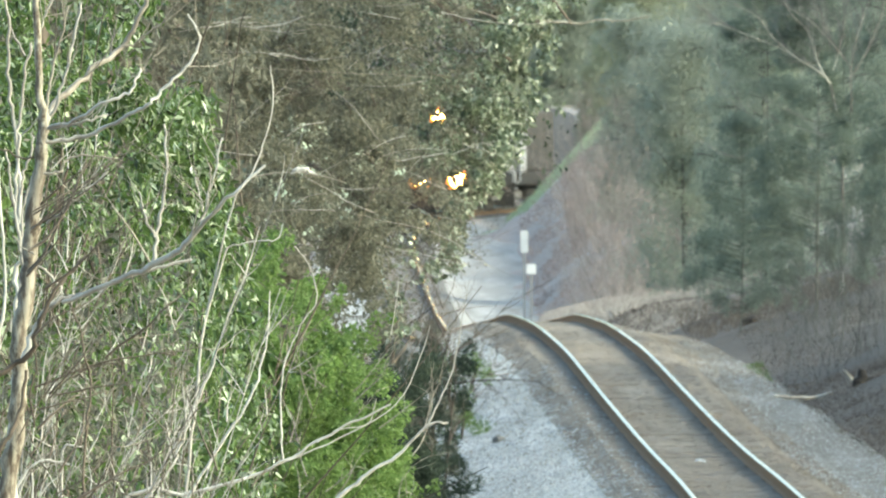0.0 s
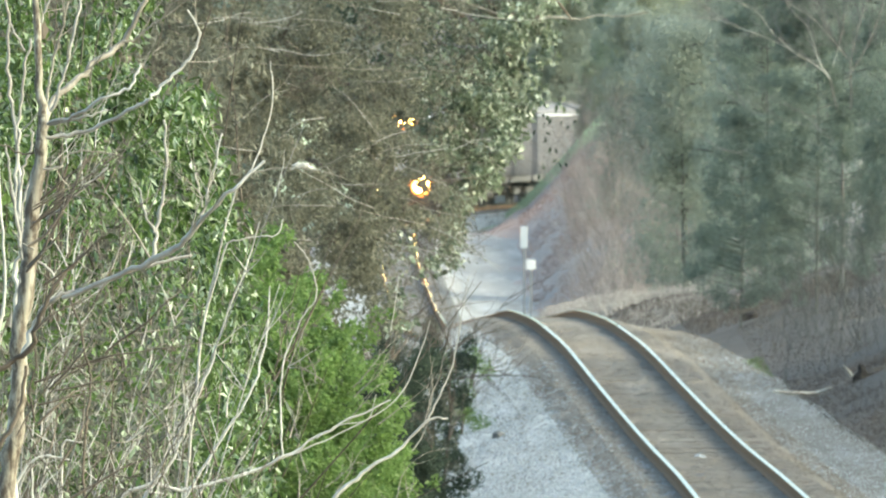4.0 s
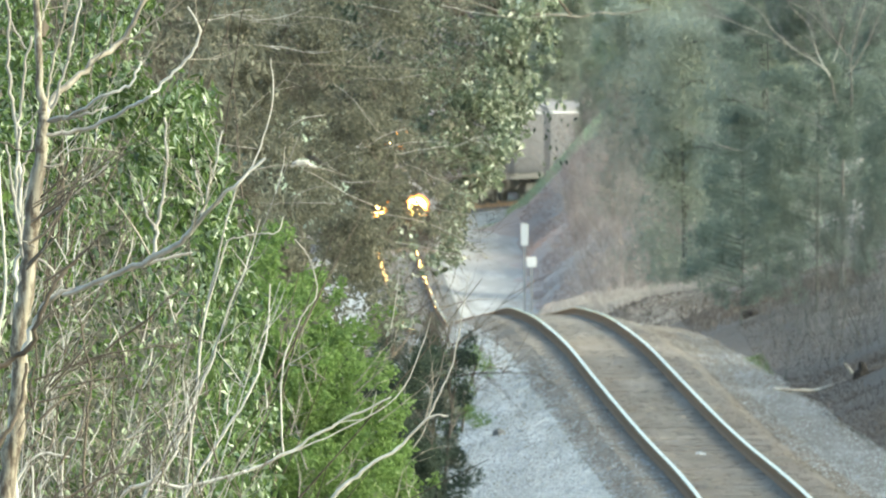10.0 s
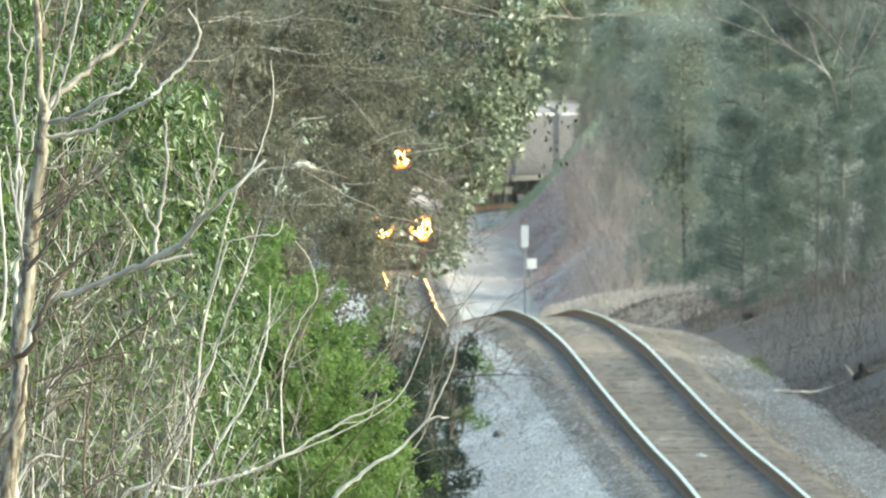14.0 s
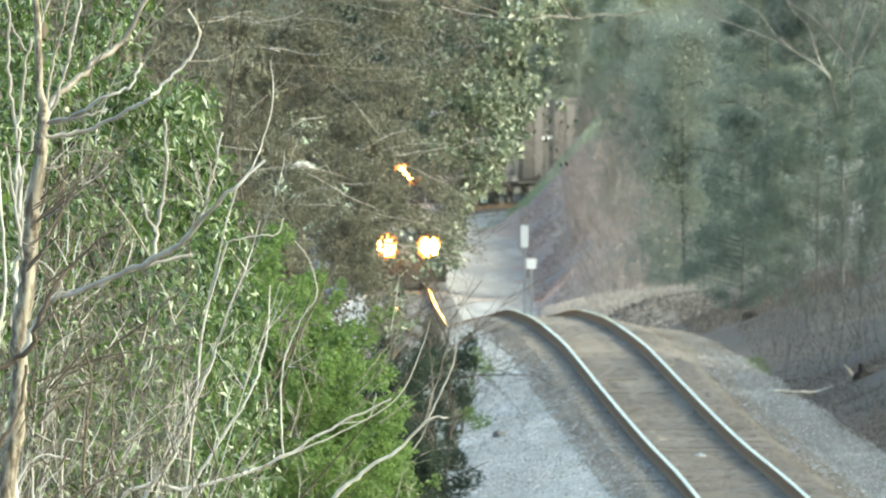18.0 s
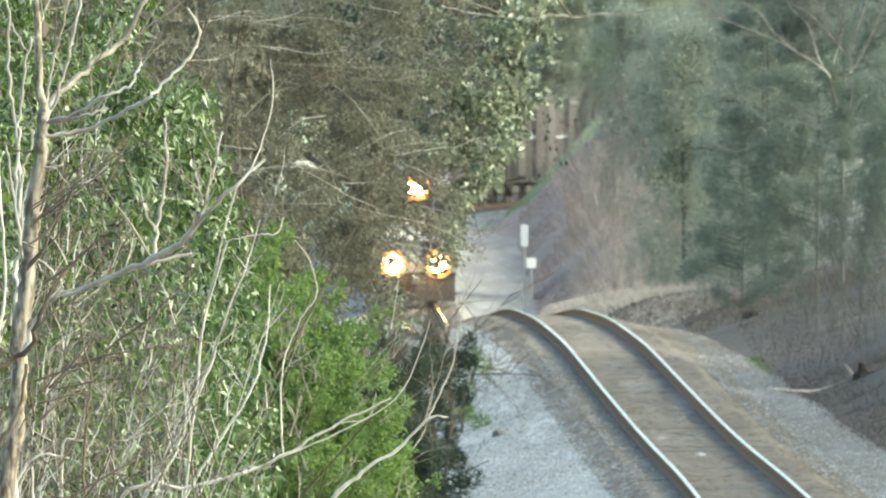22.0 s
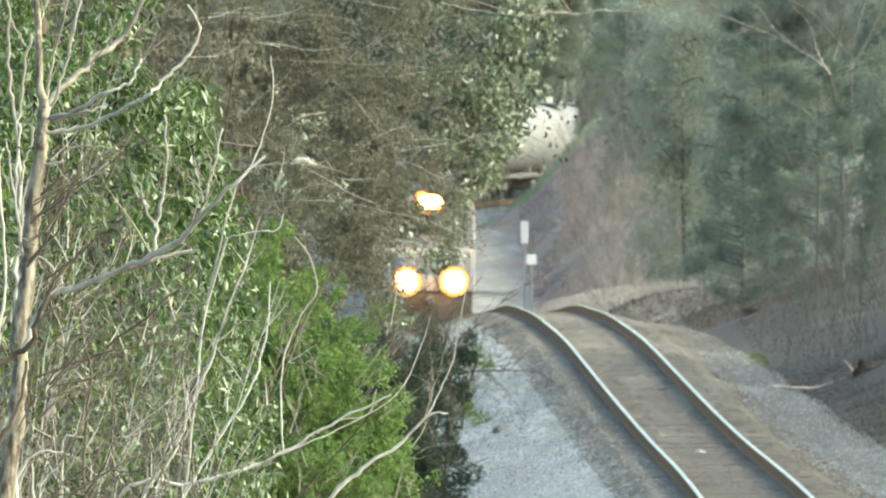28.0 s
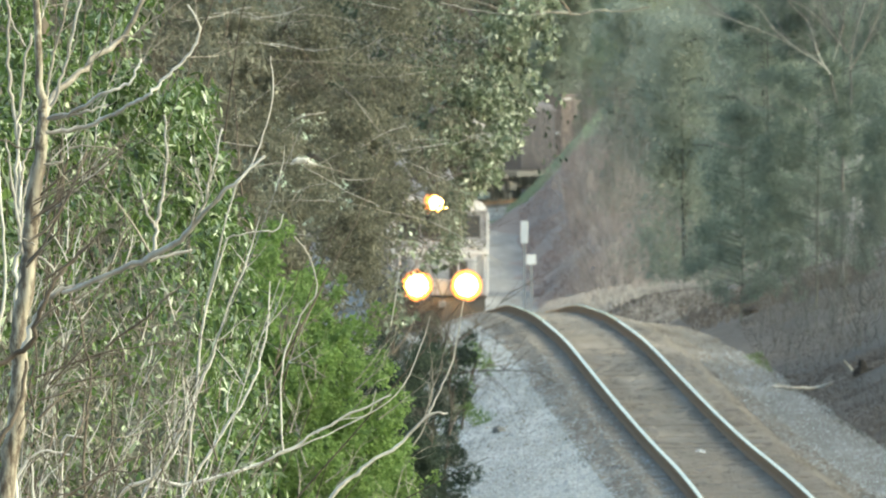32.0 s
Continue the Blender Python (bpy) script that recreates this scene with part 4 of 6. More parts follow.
def twig_thicket():
    """A tangle of fine brown twigs and small dull leaves over the line, thinner towards the track."""
    rng = np.random.default_rng(31)
    for k, (x, n, count) in enumerate(((-3.0, 10, 12000), (-2.2, 14, 16000), (-1.45, 16, 16000), (-0.82, 18, 15000), (-0.22, 16, 5200))):
        y = 232 + 1.5 * k
        root = plant("brown_tree", grounded(x - 3.2, y), "tree with a dense tangle of fine brown twigs and dull leaves", "tree", "brown trees over the line")
        wood(root, "trunk", [smooth_line((tuple(root.location), (x - 3.0, y, 6.0), (x - 2.6, y, 9.5), (x - 1.0, y, 10.2)), (0.11, 0.08, 0.05))], M_BROWNTWIG, 8)
        lines = []
        low = 4.55 if x < -0.5 else 5.02
        for _ in range(n):
            s = (x + rng.uniform(-0.6, 0.2), y + rng.uniform(-1, 1), rng.uniform(low, 8.0))
            grow(rng, s, (rng.uniform(0.1, 1.0), rng.normal() * 0.4, rng.normal() * 0.35), rng.uniform(0.6, 1.0), 0.006, 3, lines, 4, 0.7, 0.35, 0.0, 5, 0.6, 0.15)
        twigwork(root, lines, M_BROWNTWIG, 3)
        clumps = []
        for _ in range(80):
            z = rng.uniform(low, 7.9)
            r = rng.uniform(0.07, 0.2)
            clumps.append((x + rng.uniform(-0.5, 0.45), y + rng.uniform(-1, 1), z, r * 1.3, r, r * 0.8))
        pts = scatter(rng, clumps, int(count * 0.9))
        # leaves also thinned where the camera looks through to the lamps
        thin = (((pts[:, 0] > -0.62) & (pts[:, 2] < 5.2)) | ((abs(pts[:, 0] + 0.22) < 0.14) & (abs(pts[:, 2] - 5.68) < 0.12)) | ((abs(pts[:, 0] + 0.34) < 0.28) & (abs(pts[:, 2] - 5.42) < 0.24)) | ((abs(pts[:, 0] + 0.37) < 0.14) & (abs(pts[:, 2] - 6.03) < 0.2))) & (rng.uniform(0, 1, len(pts)) < 0.58)
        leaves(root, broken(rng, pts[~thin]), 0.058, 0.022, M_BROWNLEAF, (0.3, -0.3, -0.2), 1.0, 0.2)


def stray_shoots():
    """Long thin pale shoots trailing through the brown tangle."""
    rng = np.random.default_rng(33)
    root = plant("trailing_vine", grounded(-5.0, 226), "thin pale leafless vine trailing through the branches", "vine")
    wood(root, "stem", [smooth_line((tuple(root.location), (-4.4, 226, 5.0), (-3.4, 226, 8.0), (-2.0, 226, 7.6)), (0.02, 0.012, 0.006))], M_PALEBARK, 5)
    wood(root, "shoot", [smooth_line(((-2.255, 226.00, 6.993), (-1.929, 226.00, 6.958), (-1.527, 226.00, 6.917), (-0.924, 226.00, 6.882), (-0.472, 226.00, 6.867), (-0.045, 226.00, 6.832)), (0.002, 0.003, 0.002))], M_PALEBARK, 5)
    wood(root, "shoot", [smooth_line(((1.085, 226.00, 7.354), (0.733, 226.00, 7.314), (0.331, 226.00, 7.344), (-0.020, 226.00, 7.425)), (0.003, 0.005))], M_CANE, 5)
    fine = []
    for _ in range(34):
        s = (rng.uniform(-2.4, 0.2), 226 + rng.uniform(-2, 2), rng.uniform(5.3, 7.6))
        grow(rng, s, (rng.choice((-1, 1)), 0, rng.normal() * 0.3), rng.uniform(0.4, 1.0), rng.uniform(0.0025, 0.005), 1, fine, 3, 0.5, 0.3, 0.0, 7, 0.4)
    twigwork(root, fine, M_CANE, 4)


def overhanging_tree():
    """The grey-green leafy tree whose crown hangs over the track."""
    rng = np.random.default_rng(41)
    root = plant("leafy_tree", grounded(-3.6, 262), "tree with sparse grey-green leaves hanging over the track", "tree")
    b = tuple(root.location)
    wood(root, "trunk", [smooth_line((b, (-3.3, 262, 5.0), (-2.6, 261, 8.2), (-2.0, 260, 11.0)), (0.22, 0.17, 0.12, 0.08))], M_BROWNTWIG, 9)
    for pts in (((-2.7, 261, 8.0), (-1.4, 260, 8.3), (-0.2, 260, 7.6), (0.7, 260, 6.9)), ((-3.0, 261.5, 6.8), (-1.6, 260.5, 6.9), (-0.6, 260, 6.3), (0.0, 260, 5.4)),
                ((-2.6, 261, 8.4), (-1.0, 259, 8.9), (0.4, 259, 8.4), (1.3, 259, 7.3)), ((-3.1, 262, 6.0), (-2.0, 261, 6.1), (-1.1, 260, 5.7), (-0.5, 260, 5.1))):
        wood(root, "limb", [smooth_line(pts, (0.07, 0.045, 0.025, 0.01))], M_BROWNTWIG, 6)
    wood(root, "limb", [smooth_line(((0.092, 260.00, 7.506), (0.381, 260.00, 7.40), (0.670, 260.00, 7.33), (1.16, 260.00, 7.312), (1.39, 260.00, 7.289), (1.566, 260.00, 7.33), (1.826, 260.00, 7.324), (2.115, 260.00, 7.37)), (0.018, 0.011, 0.006))], M_PALEBARK, 6)
    spray = []
    for z in (6.32, 6.12, 5.98):
        grow(rng, (0.70, 260, z + 0.1), (1, 0, -0.25), rng.uniform(0.4, 0.55), 0.003, 1, spray, 3, 0.4, 0.3, -0.1)
    twigwork(root, spray, M_BROWNTWIG, 3)
    tips = np.concatenate([p[2:] for p, _, _ in spray])
    leaves(root, tips[rng.permutation(len(tips))[:26]], 0.06, 0.03, M_DARKCEDAR, (0.1, -0.2, -0.6), 0.7, 0.2, "a few dark leaves on thin sprays", "spray_leaves")
    clumps, lines = [], []
    edge = ((7.5, 1.25), (7.1, 1.05), (6.7, 0.95), (6.3, 0.86), (5.9, 0.68), (5.55, 0.33), (5.35, 0.17), (5.1, 0.11), (4.75, 0.08))
    for _ in range(150):
        z = rng.uniform(4.75, 7.8)
        xe = np.interp(z, [e[0] for e in edge[::-1]], [e[1] for e in edge[::-1]])
        x = xe - (0.12 if z > 5.7 else 0.03) - abs(rng.normal()) * (0.55 if z > 5.7 else 0.08)
        r = rng.uniform(0.10, 0.22) * (1 if z > 5.6 else 0.6)
        clumps.append((x, 260 + rng.uniform(-1.5, 1.5), z, r, r, r * 0.8))
        q = np.array((x - 0.5, 260.4, z + 0.25))
        grow(rng, q, np.array((x, 260, z)) - q, 0.65, 0.008, 2, lines, 3, 0.5, 0.25, -0.1)
    twigwork(root, lines, M_BROWNTWIG, 3)
    for _ in range(130):
        z = rng.uniform(4.8, 7.8)
        xe = np.interp(z, [e[0] for e in edge[::-1]], [e[1] for e in edge[::-1]])
        clumps.append((xe + rng.normal() * (0.09 if z > 5.5 else 0.04), 260 + rng.uniform(-1.5, 1.5), z, 0.05, 0.05, 0.05))
    for _ in range(70):
        r = rng.uniform(0.07, 0.17)
        clumps.append((rng.uniform(-0.95, 0.25), 260 + rng.uniform(-1, 2), rng.uniform(5.9, 6.95), r * 1.2, r, r * 0.8))
    for _ in range(55):
        r = rng.uniform(0.07, 0.15)
        clumps.append((rng.uniform(-1.1, -0.34), 258 + rng.uniform(-1, 1), rng.uniform(4.1, 5.3), r * 1.2, r, r * 0.9))
    pts = scatter(rng, clumps, 14500)
    # thinner here too, across the camera's view of the passing lamps
    thin = (((pts[:, 0] > -0.66) & (pts[:, 0] < 0.12) & (pts[:, 2] < 5.1)) | ((abs(pts[:, 0] + 0.24) < 0.15) & (abs(pts[:, 2] - 5.5) < 0.12)) | ((abs(pts[:, 0] + 0.37) < 0.3) & (abs(pts[:, 2] - 5.18) < 0.25)) | ((abs(pts[:, 0] + 0.4) < 0.15) & (abs(pts[:, 2] - 5.88) < 0.2))) & (rng.uniform(0, 1, len(pts)) < 0.58)
    dull = [(rng.uniform(-1.05, -0.3), 244 + rng.uniform(-1, 1), rng.uniform(5.75, 6.75), 0.09, 0.09, 0.07) for _ in range(60)]
    dull += [(rng.uniform(-0.30, 0.02), 244 + rng.uniform(-1, 1), rng.uniform(5.26, 5.5), 0.06, 0.09, 0.05) for _ in range(16)]
    dull += [(rng.uniform(-0.80, -0.36), 244 + rng.uniform(-1, 1), rng.uniform(5.3, 5.85), 0.07, 0.09, 0.06) for _ in range(34)]
    dull += [(rng.uniform(-0.48, -0.02), 244 + rng.uniform(-1, 1), rng.uniform(5.63, 5.91), 0.06, 0.09, 0.05) for _ in range(26)]
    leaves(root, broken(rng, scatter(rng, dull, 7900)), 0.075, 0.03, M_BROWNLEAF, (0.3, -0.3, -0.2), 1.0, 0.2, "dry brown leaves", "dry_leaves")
    # dark leaves behind the crown: shade put into their colour for depth
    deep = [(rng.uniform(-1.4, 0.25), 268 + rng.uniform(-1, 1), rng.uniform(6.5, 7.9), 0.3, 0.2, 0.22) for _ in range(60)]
    leaves(root, broken(rng, scatter(rng, deep, 2600)), 0.09, 0.04, M_DARKCEDAR, (0.1, -0.3, -0.2), 1.0, 0.2, "inner leaves coloured dark as the crown's shade", "inner_leaves")
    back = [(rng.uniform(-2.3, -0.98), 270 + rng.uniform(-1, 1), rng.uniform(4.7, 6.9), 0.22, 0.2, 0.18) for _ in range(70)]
    leaves(root, scatter(rng, back, 6000), 0.09, 0.04, M_BROWNLEAF, (0.1, -0.3, -0.2), 1.0, 0.2, "dull brown inner leaves", "inner_leaves")
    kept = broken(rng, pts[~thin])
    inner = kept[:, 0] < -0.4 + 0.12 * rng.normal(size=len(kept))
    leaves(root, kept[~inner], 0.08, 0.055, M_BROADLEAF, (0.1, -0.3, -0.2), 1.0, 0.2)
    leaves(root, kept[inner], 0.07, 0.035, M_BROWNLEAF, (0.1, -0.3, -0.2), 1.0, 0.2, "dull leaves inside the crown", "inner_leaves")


def dark_bush():
    """Low dark evergreens beside the ballast slope."""
    rng = np.random.default_rng(51)
    for x, y, top, w, mat, n in ((-0.58, 322, 3.0, 0.42, M_DARKCEDAR, 9000), (-1.0, 318, 3.2, 0.5, M_DARKCEDAR, 9000), (-0.30, 327, 2.3, 0.28, M_DARKCEDAR, 7000), (0.02, 372, 2.25, 0.40, M_DARKCEDAR, 6000), (-0.1, 425, 1.75, 0.62, M_DARKCEDAR, 8000), (0.35, 445, 1.45, 0.42, M_VINE, 2600), (-0.45, 400, 1.9, 0.6, M_BROWNLEAF, 6000), (-0.9, 470, 1.7, 0.9, M_BROWNLEAF, 7000)):
        root = plant("evergreen_bush", grounded(x, y), "dark green low evergreen bush beside the ballast", "shrub", "bushes by the ballast")
        z0 = root.location.z
        lines = []
        grow(rng, (x, y, z0 - 0.05), (0, 0, 1), top - z0, 0.03, 2, lines, 6, 0.7)
        twigwork(root, lines, M_BROWNTWIG, 4)
        clumps = []
        for _ in range(40):
            z = rng.uniform(z0, top)
            r = rng.uniform(0.1, 0.22)
            clumps.append((x + rng.uniform(-w, w), y + rng.uniform(-0.5, 0.5), z, r, r, r))
        leaves(root, scatter(rng, clumps, int(n * 1.6)), 0.06, 0.02, mat, (0, -0.3, 0.5), 1.0, 0.1)


def backing_trees():
    """Deep shade of the wood behind the bank's shrubs."""
    rng = np.random.default_rng(61)
    for x, y, w, n, mat in ((-4.6, 150, 2.2, 16000, M_PRIVET), (-6.0, 246, 3.2, 16000, M_BROWNLEAF), (-3.2, 250, 1.5, 12000, M_BROWNLEAF), (-6.0, 345, 4.0, 22000, M_CEDAR), (-3.3, 352, 1.7, 14000, M_BROWNLEAF)):
        root = plant("woodland_tree", grounded(x - 0.4, y), "thick woodland tree with dull green foliage", "tree", "trees on the bank")
        z0 = root.location.z
        wood(root, "trunk", [smooth_line(((x - 0.4, y + 2, z0), (x, y + 2, z0 + 3), (x, y + 2, z0 + 9)), (0.16, 0.12, 0.05))], M_BROWNTWIG, 8)
        clumps = [(x + rng.uniform(-w, w), y + rng.uniform(-2, 2), rng.uniform(z0 + 0.2, 10.0), 0.5, 0.6, 0.4) for _ in range(90)]
        leaves(root, scatter(rng, clumps, n), 0.11, 0.055, mat)


def far_tree(x, y, height, width, seed, mat, count, size, label, low=0.15, full=1.0, name="tree", trunk=M_GREYTWIG):
    rng = np.random.default_rng(seed)
    root = plant(name, grounded(x, y), label, "tree", "trees beside the line")
    z0 = root.location.z
    wood(root, "trunk", [smooth_line(((x, y, z0 - 0.1), (x + rng.normal() * 0.1, y, z0 + height * 0.4), (x + rng.normal() * 0.3, y, z0 + height * 0.95)), (height * 0.012, height * 0.008, height * 0.002))], trunk, 7)
    lines, clumps = [], []
    for _ in range(16):
        f = rng.uniform(low, 0.9)
        a = rng.uniform(0, 2 * np.pi)
        ln = width * (1.05 - f) ** 0.5 * rng.uniform(0.6, 1.1)
        grow(rng, (x, y, z0 + height * f), (np.cos(a), np.sin(a), 0.35), ln, height * 0.006, 2, lines, 4, 0.6)
    twigwork(root, lines, trunk, 3)
    ends = np.concatenate([p[2:] for p, _, l in lines if l <= 1])
    for p in ends[rng.permutation(len(ends))[:70]]:
        r = width * rng.uniform(0.12, 0.3)
        clumps.append((*p, r, r, r * 0.75))
    for _ in range(int(95 * full)):
        f, a, d = rng.uniform(0.02, 0.98), rng.uniform(0, 2 * np.pi), rng.uniform(0, 1) ** 0.5
        w = width * (1.0 - 0.45 * f) * d
        r = width * rng.uniform(0.22, 0.42)
        clumps.append((x + np.cos(a) * w, y + np.sin(a) * w, z0 + height * f, r, r, r * 0.8))
    leaves(root, scatter(rng, clumps, count), size, size * 0.5, mat, (0, -0.2, 0.2))
    return root


def cedar(x, y, height, width, seed, count, size=0.10, mat=None):
    """A ragged evergreen with rising sprays, bare at the foot."""
    rng = np.random.default_rng(seed)
    root = plant("cedar_tree", grounded(x, y), "dusky green cedar with ragged drooping sprays", "tree", "cedars beside the line")
    z0 = root.location.z
    wood(root, "trunk", [smooth_line(((x, y, z0 - 0.1), (x + 0.05, y, z0 + height * 0.5), (x, y, z0 + height)), (0.026, 0.013, 0.004))], M_DARKBRUSH, 7)
    clumps, lines = [], []
    for _ in range(110):
        f = rng.uniform(0.06, 1.0)
        a, d = rng.uniform(0, 2 * np.pi), rng.uniform(0.15, 1.0) ** 0.6
        r = width * (1.08 - f) ** 0.55 * d
        c = np.array((x + np.cos(a) * r, y + np.sin(a) * r, z0 + height * f * 0.95 + 0.25))
        clumps.append((*c, width * 0.16, width * 0.16, width * 0.15))
        lines.append((np.array([(x, y, c[2] - r * 0.25), c]), np.array([0.011, 0.004])))
    wood(root, "twigwork", lines, M_DARKBRUSH, 3, kind="stuff")
    leaves(root, scatter(rng, clumps, count), size, size * 0.32, mat or M_CEDAR, (0, 0, 0.5), 0.9, 0.05)


def brush(x, y, height, width, seed, n, mat, label, name="brush", thick=0.006):
    """Leafless brush: many fine upright stems."""
    rng = np.random.default_rng(seed)
    root = plant(name, grounded(x, y), label, "brush", "brush beside the line")
    fine = []
    for k in range(n):
        lines = []
        fx = x + rng.uniform(-width, width)
        fy = y + rng.uniform(-4, 4)
        grow(rng, (fx, fy, land(fx, fy) - 0.05), (rng.normal() * 0.3, rng.normal() * 0.2, 1), height * rng.uniform(0.5, 1.1), thick, 2, lines, 5, 0.5, 0.25, 0.1, 4, 0.5)
        if k < 14:
            wood(root, "stem", [lines[0][:2]], mat, 4)
            lines = lines[1:]
        fine += lines
    twigwork(root, fine, mat, 3)


def grass(name, x, y, width, depth, count, height, mat, label, slant=0.3):
    rng = np.random.default_rng(int(abs(x * 100) + y))
    px, py = x + rng.uniform(-width, width, count), y + rng.uniform(-depth, depth, count)
    pts = np.array([(a, b, land(a, b) - 0.02) for a, b in zip(px, py)])
    v, f = leaf_geometry(pts, height, height * 0.09, (0, 0, 1), slant, 0.15, rng)
    tagged(finish(name, v, f, mat), label, "grass", kind="stuff")


bare_sapling()
second_sapling()
leaning_shrub()
cane_thicket()
forked_shrub()
for k, (x, y, top, w, n) in enumerate(((-2.05, 128, 7.2, 0.5, 7000), (-1.55, 131, 7.1, 0.45, 7500), (-1.3, 134, 6.5, 0.3, 4000), (-2.3, 136, 7.8, 0.5, 5500), (-1.8, 140, 7.7, 0.5, 6500), (-1.3, 126, 5.5, 0.35, 4200), (-1.9, 121, 5.9, 0.5, 3600), (-1.42, 142, 7.0, 0.3, 4500))):
    privet(x, y, top, w, 100 + k, n)
for k, (x, w, top, n) in enumerate(((-1.22, 0.2, 6.25, 1500), (-0.94, 0.17, 6.1, 1500), (-1.0, 0.2, 5.6, 1300))):
    privet(x, 117 + k, top, w, 140 + k, n, 5.0, 0.3, size=0.07)
privet(-1.35, 152, 7.4, 0.45, 131, 1500, 5.4, 0.9, M_BROWNLEAF)
vine_bank()
twig_thicket()
stray_shoots()
overhanging_tree()
dark_bush()
backing_trees()
# right side, from the near cedars back
for k, (x, y, h, w, n) in enumerate(((6.1, 522, 4.4, 1.3, 8000), (7.5, 512, 8.2, 1.5, 20000), (9.3, 508, 8.5, 1.7, 20000), (6.9, 545, 8.5, 1.5, 18000), (8.6, 550, 9.5, 1.8, 18000), (11.2, 520, 9.0, 2.0, 14000))):
    cedar(x, y, h, w, 201 + k, int(n * 1.7), 0.085)
# the haze of these trees sits in their leaf colour, not in the air
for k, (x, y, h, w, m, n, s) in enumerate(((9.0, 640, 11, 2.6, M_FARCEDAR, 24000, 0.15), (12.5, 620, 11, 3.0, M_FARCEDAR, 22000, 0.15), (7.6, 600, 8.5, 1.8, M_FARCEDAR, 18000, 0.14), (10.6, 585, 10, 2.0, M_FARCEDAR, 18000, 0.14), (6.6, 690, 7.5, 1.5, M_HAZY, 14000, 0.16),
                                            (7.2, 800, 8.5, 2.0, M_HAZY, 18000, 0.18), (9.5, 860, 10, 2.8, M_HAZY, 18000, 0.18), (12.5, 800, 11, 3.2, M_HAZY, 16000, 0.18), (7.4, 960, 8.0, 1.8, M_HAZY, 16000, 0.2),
                                            (9.0, 1100, 9, 2.2, M_HAZYOLIVE, 18000, 0.22), (7.5, 1106, 5.5, 1.1, M_HAZYOLIVE, 9000, 0.2), (6.55, 1122, 4.2, 0.75, M_HAZYOLIVE, 7000, 0.18), (7.4, 1128, 5.0, 1.0, M_HAZY, 8000, 0.2), (13, 1050, 12, 3.6, M_HAZYOLIVE, 16000, 0.22), (3.2, 1235, 10, 2.2, M_HAZYOLIVE, 15000, 0.25), (5.6, 1222, 10, 1.9, M_HAZY, 15000, 0.25), (8.2, 1268, 11, 2.4, M_HAZYOLIVE, 16000, 0.25), (6.8, 1305, 11, 2.4, M_HAZY, 14000, 0.26),
                                            (9.0, 1360, 9, 2.0, M_HAZYOLIVE, 14000, 0.28), (11.8, 1390, 10, 2.6, M_HAZYOLIVE, 14000, 0.28), (15.5, 1330, 12, 4.0, M_HAZYOLIVE, 16000, 0.28), (10.5, 1262, 13, 3.6, M_HAZY, 16000, 0.28), (24, 1180, 13, 4, M_HAZY, 14000, 0.28))):
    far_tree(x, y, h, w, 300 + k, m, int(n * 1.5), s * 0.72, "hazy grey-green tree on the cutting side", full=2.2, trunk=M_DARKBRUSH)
for k, y in enumerate(range(346, 476, 7)):   # unseen trees added on the near right bank, out of view, to half shade the line
    far_tree(0.0174 * y + (8.5, 11.5, 9.6)[k % 3], y, 15 + k % 3, 3.8, 540 + k, M_BROADLEAF, 2300, 0.40, "unseen leafy tree added to shade the track", full=1.6)
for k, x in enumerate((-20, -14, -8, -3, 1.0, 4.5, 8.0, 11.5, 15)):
    far_tree(x, 1690 + 25 * (k % 3), 13, 3.6, 400 + k, M_HAZYOLIVE if k % 2 else M_HAZY, 14000, 0.34, "distant hazy olive-green tree", full=2.2)
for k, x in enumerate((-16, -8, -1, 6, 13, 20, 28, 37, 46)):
    far_tree(x, 1960 + 30 * (k % 3), 17, 6, 450 + k, M_HAZYOLIVE, 14000, 0.42, "distant hazy olive-green tree", full=2.2)
for k, (x, y) in enumerate(((-9, 700), (-11, 800), (-9.5, 900), (-9, 1010), (-8.5, 1120), (-7, 1210), (-5.5, 1310), (-5, 1400), (-12, 1000))):
    far_tree(x, y, 11, 3.2, 500 + k, M_BROWNLEAF if k % 2 else M_HAZY, 12000, 0.18, "dull green tree on the bank beyond the dip")


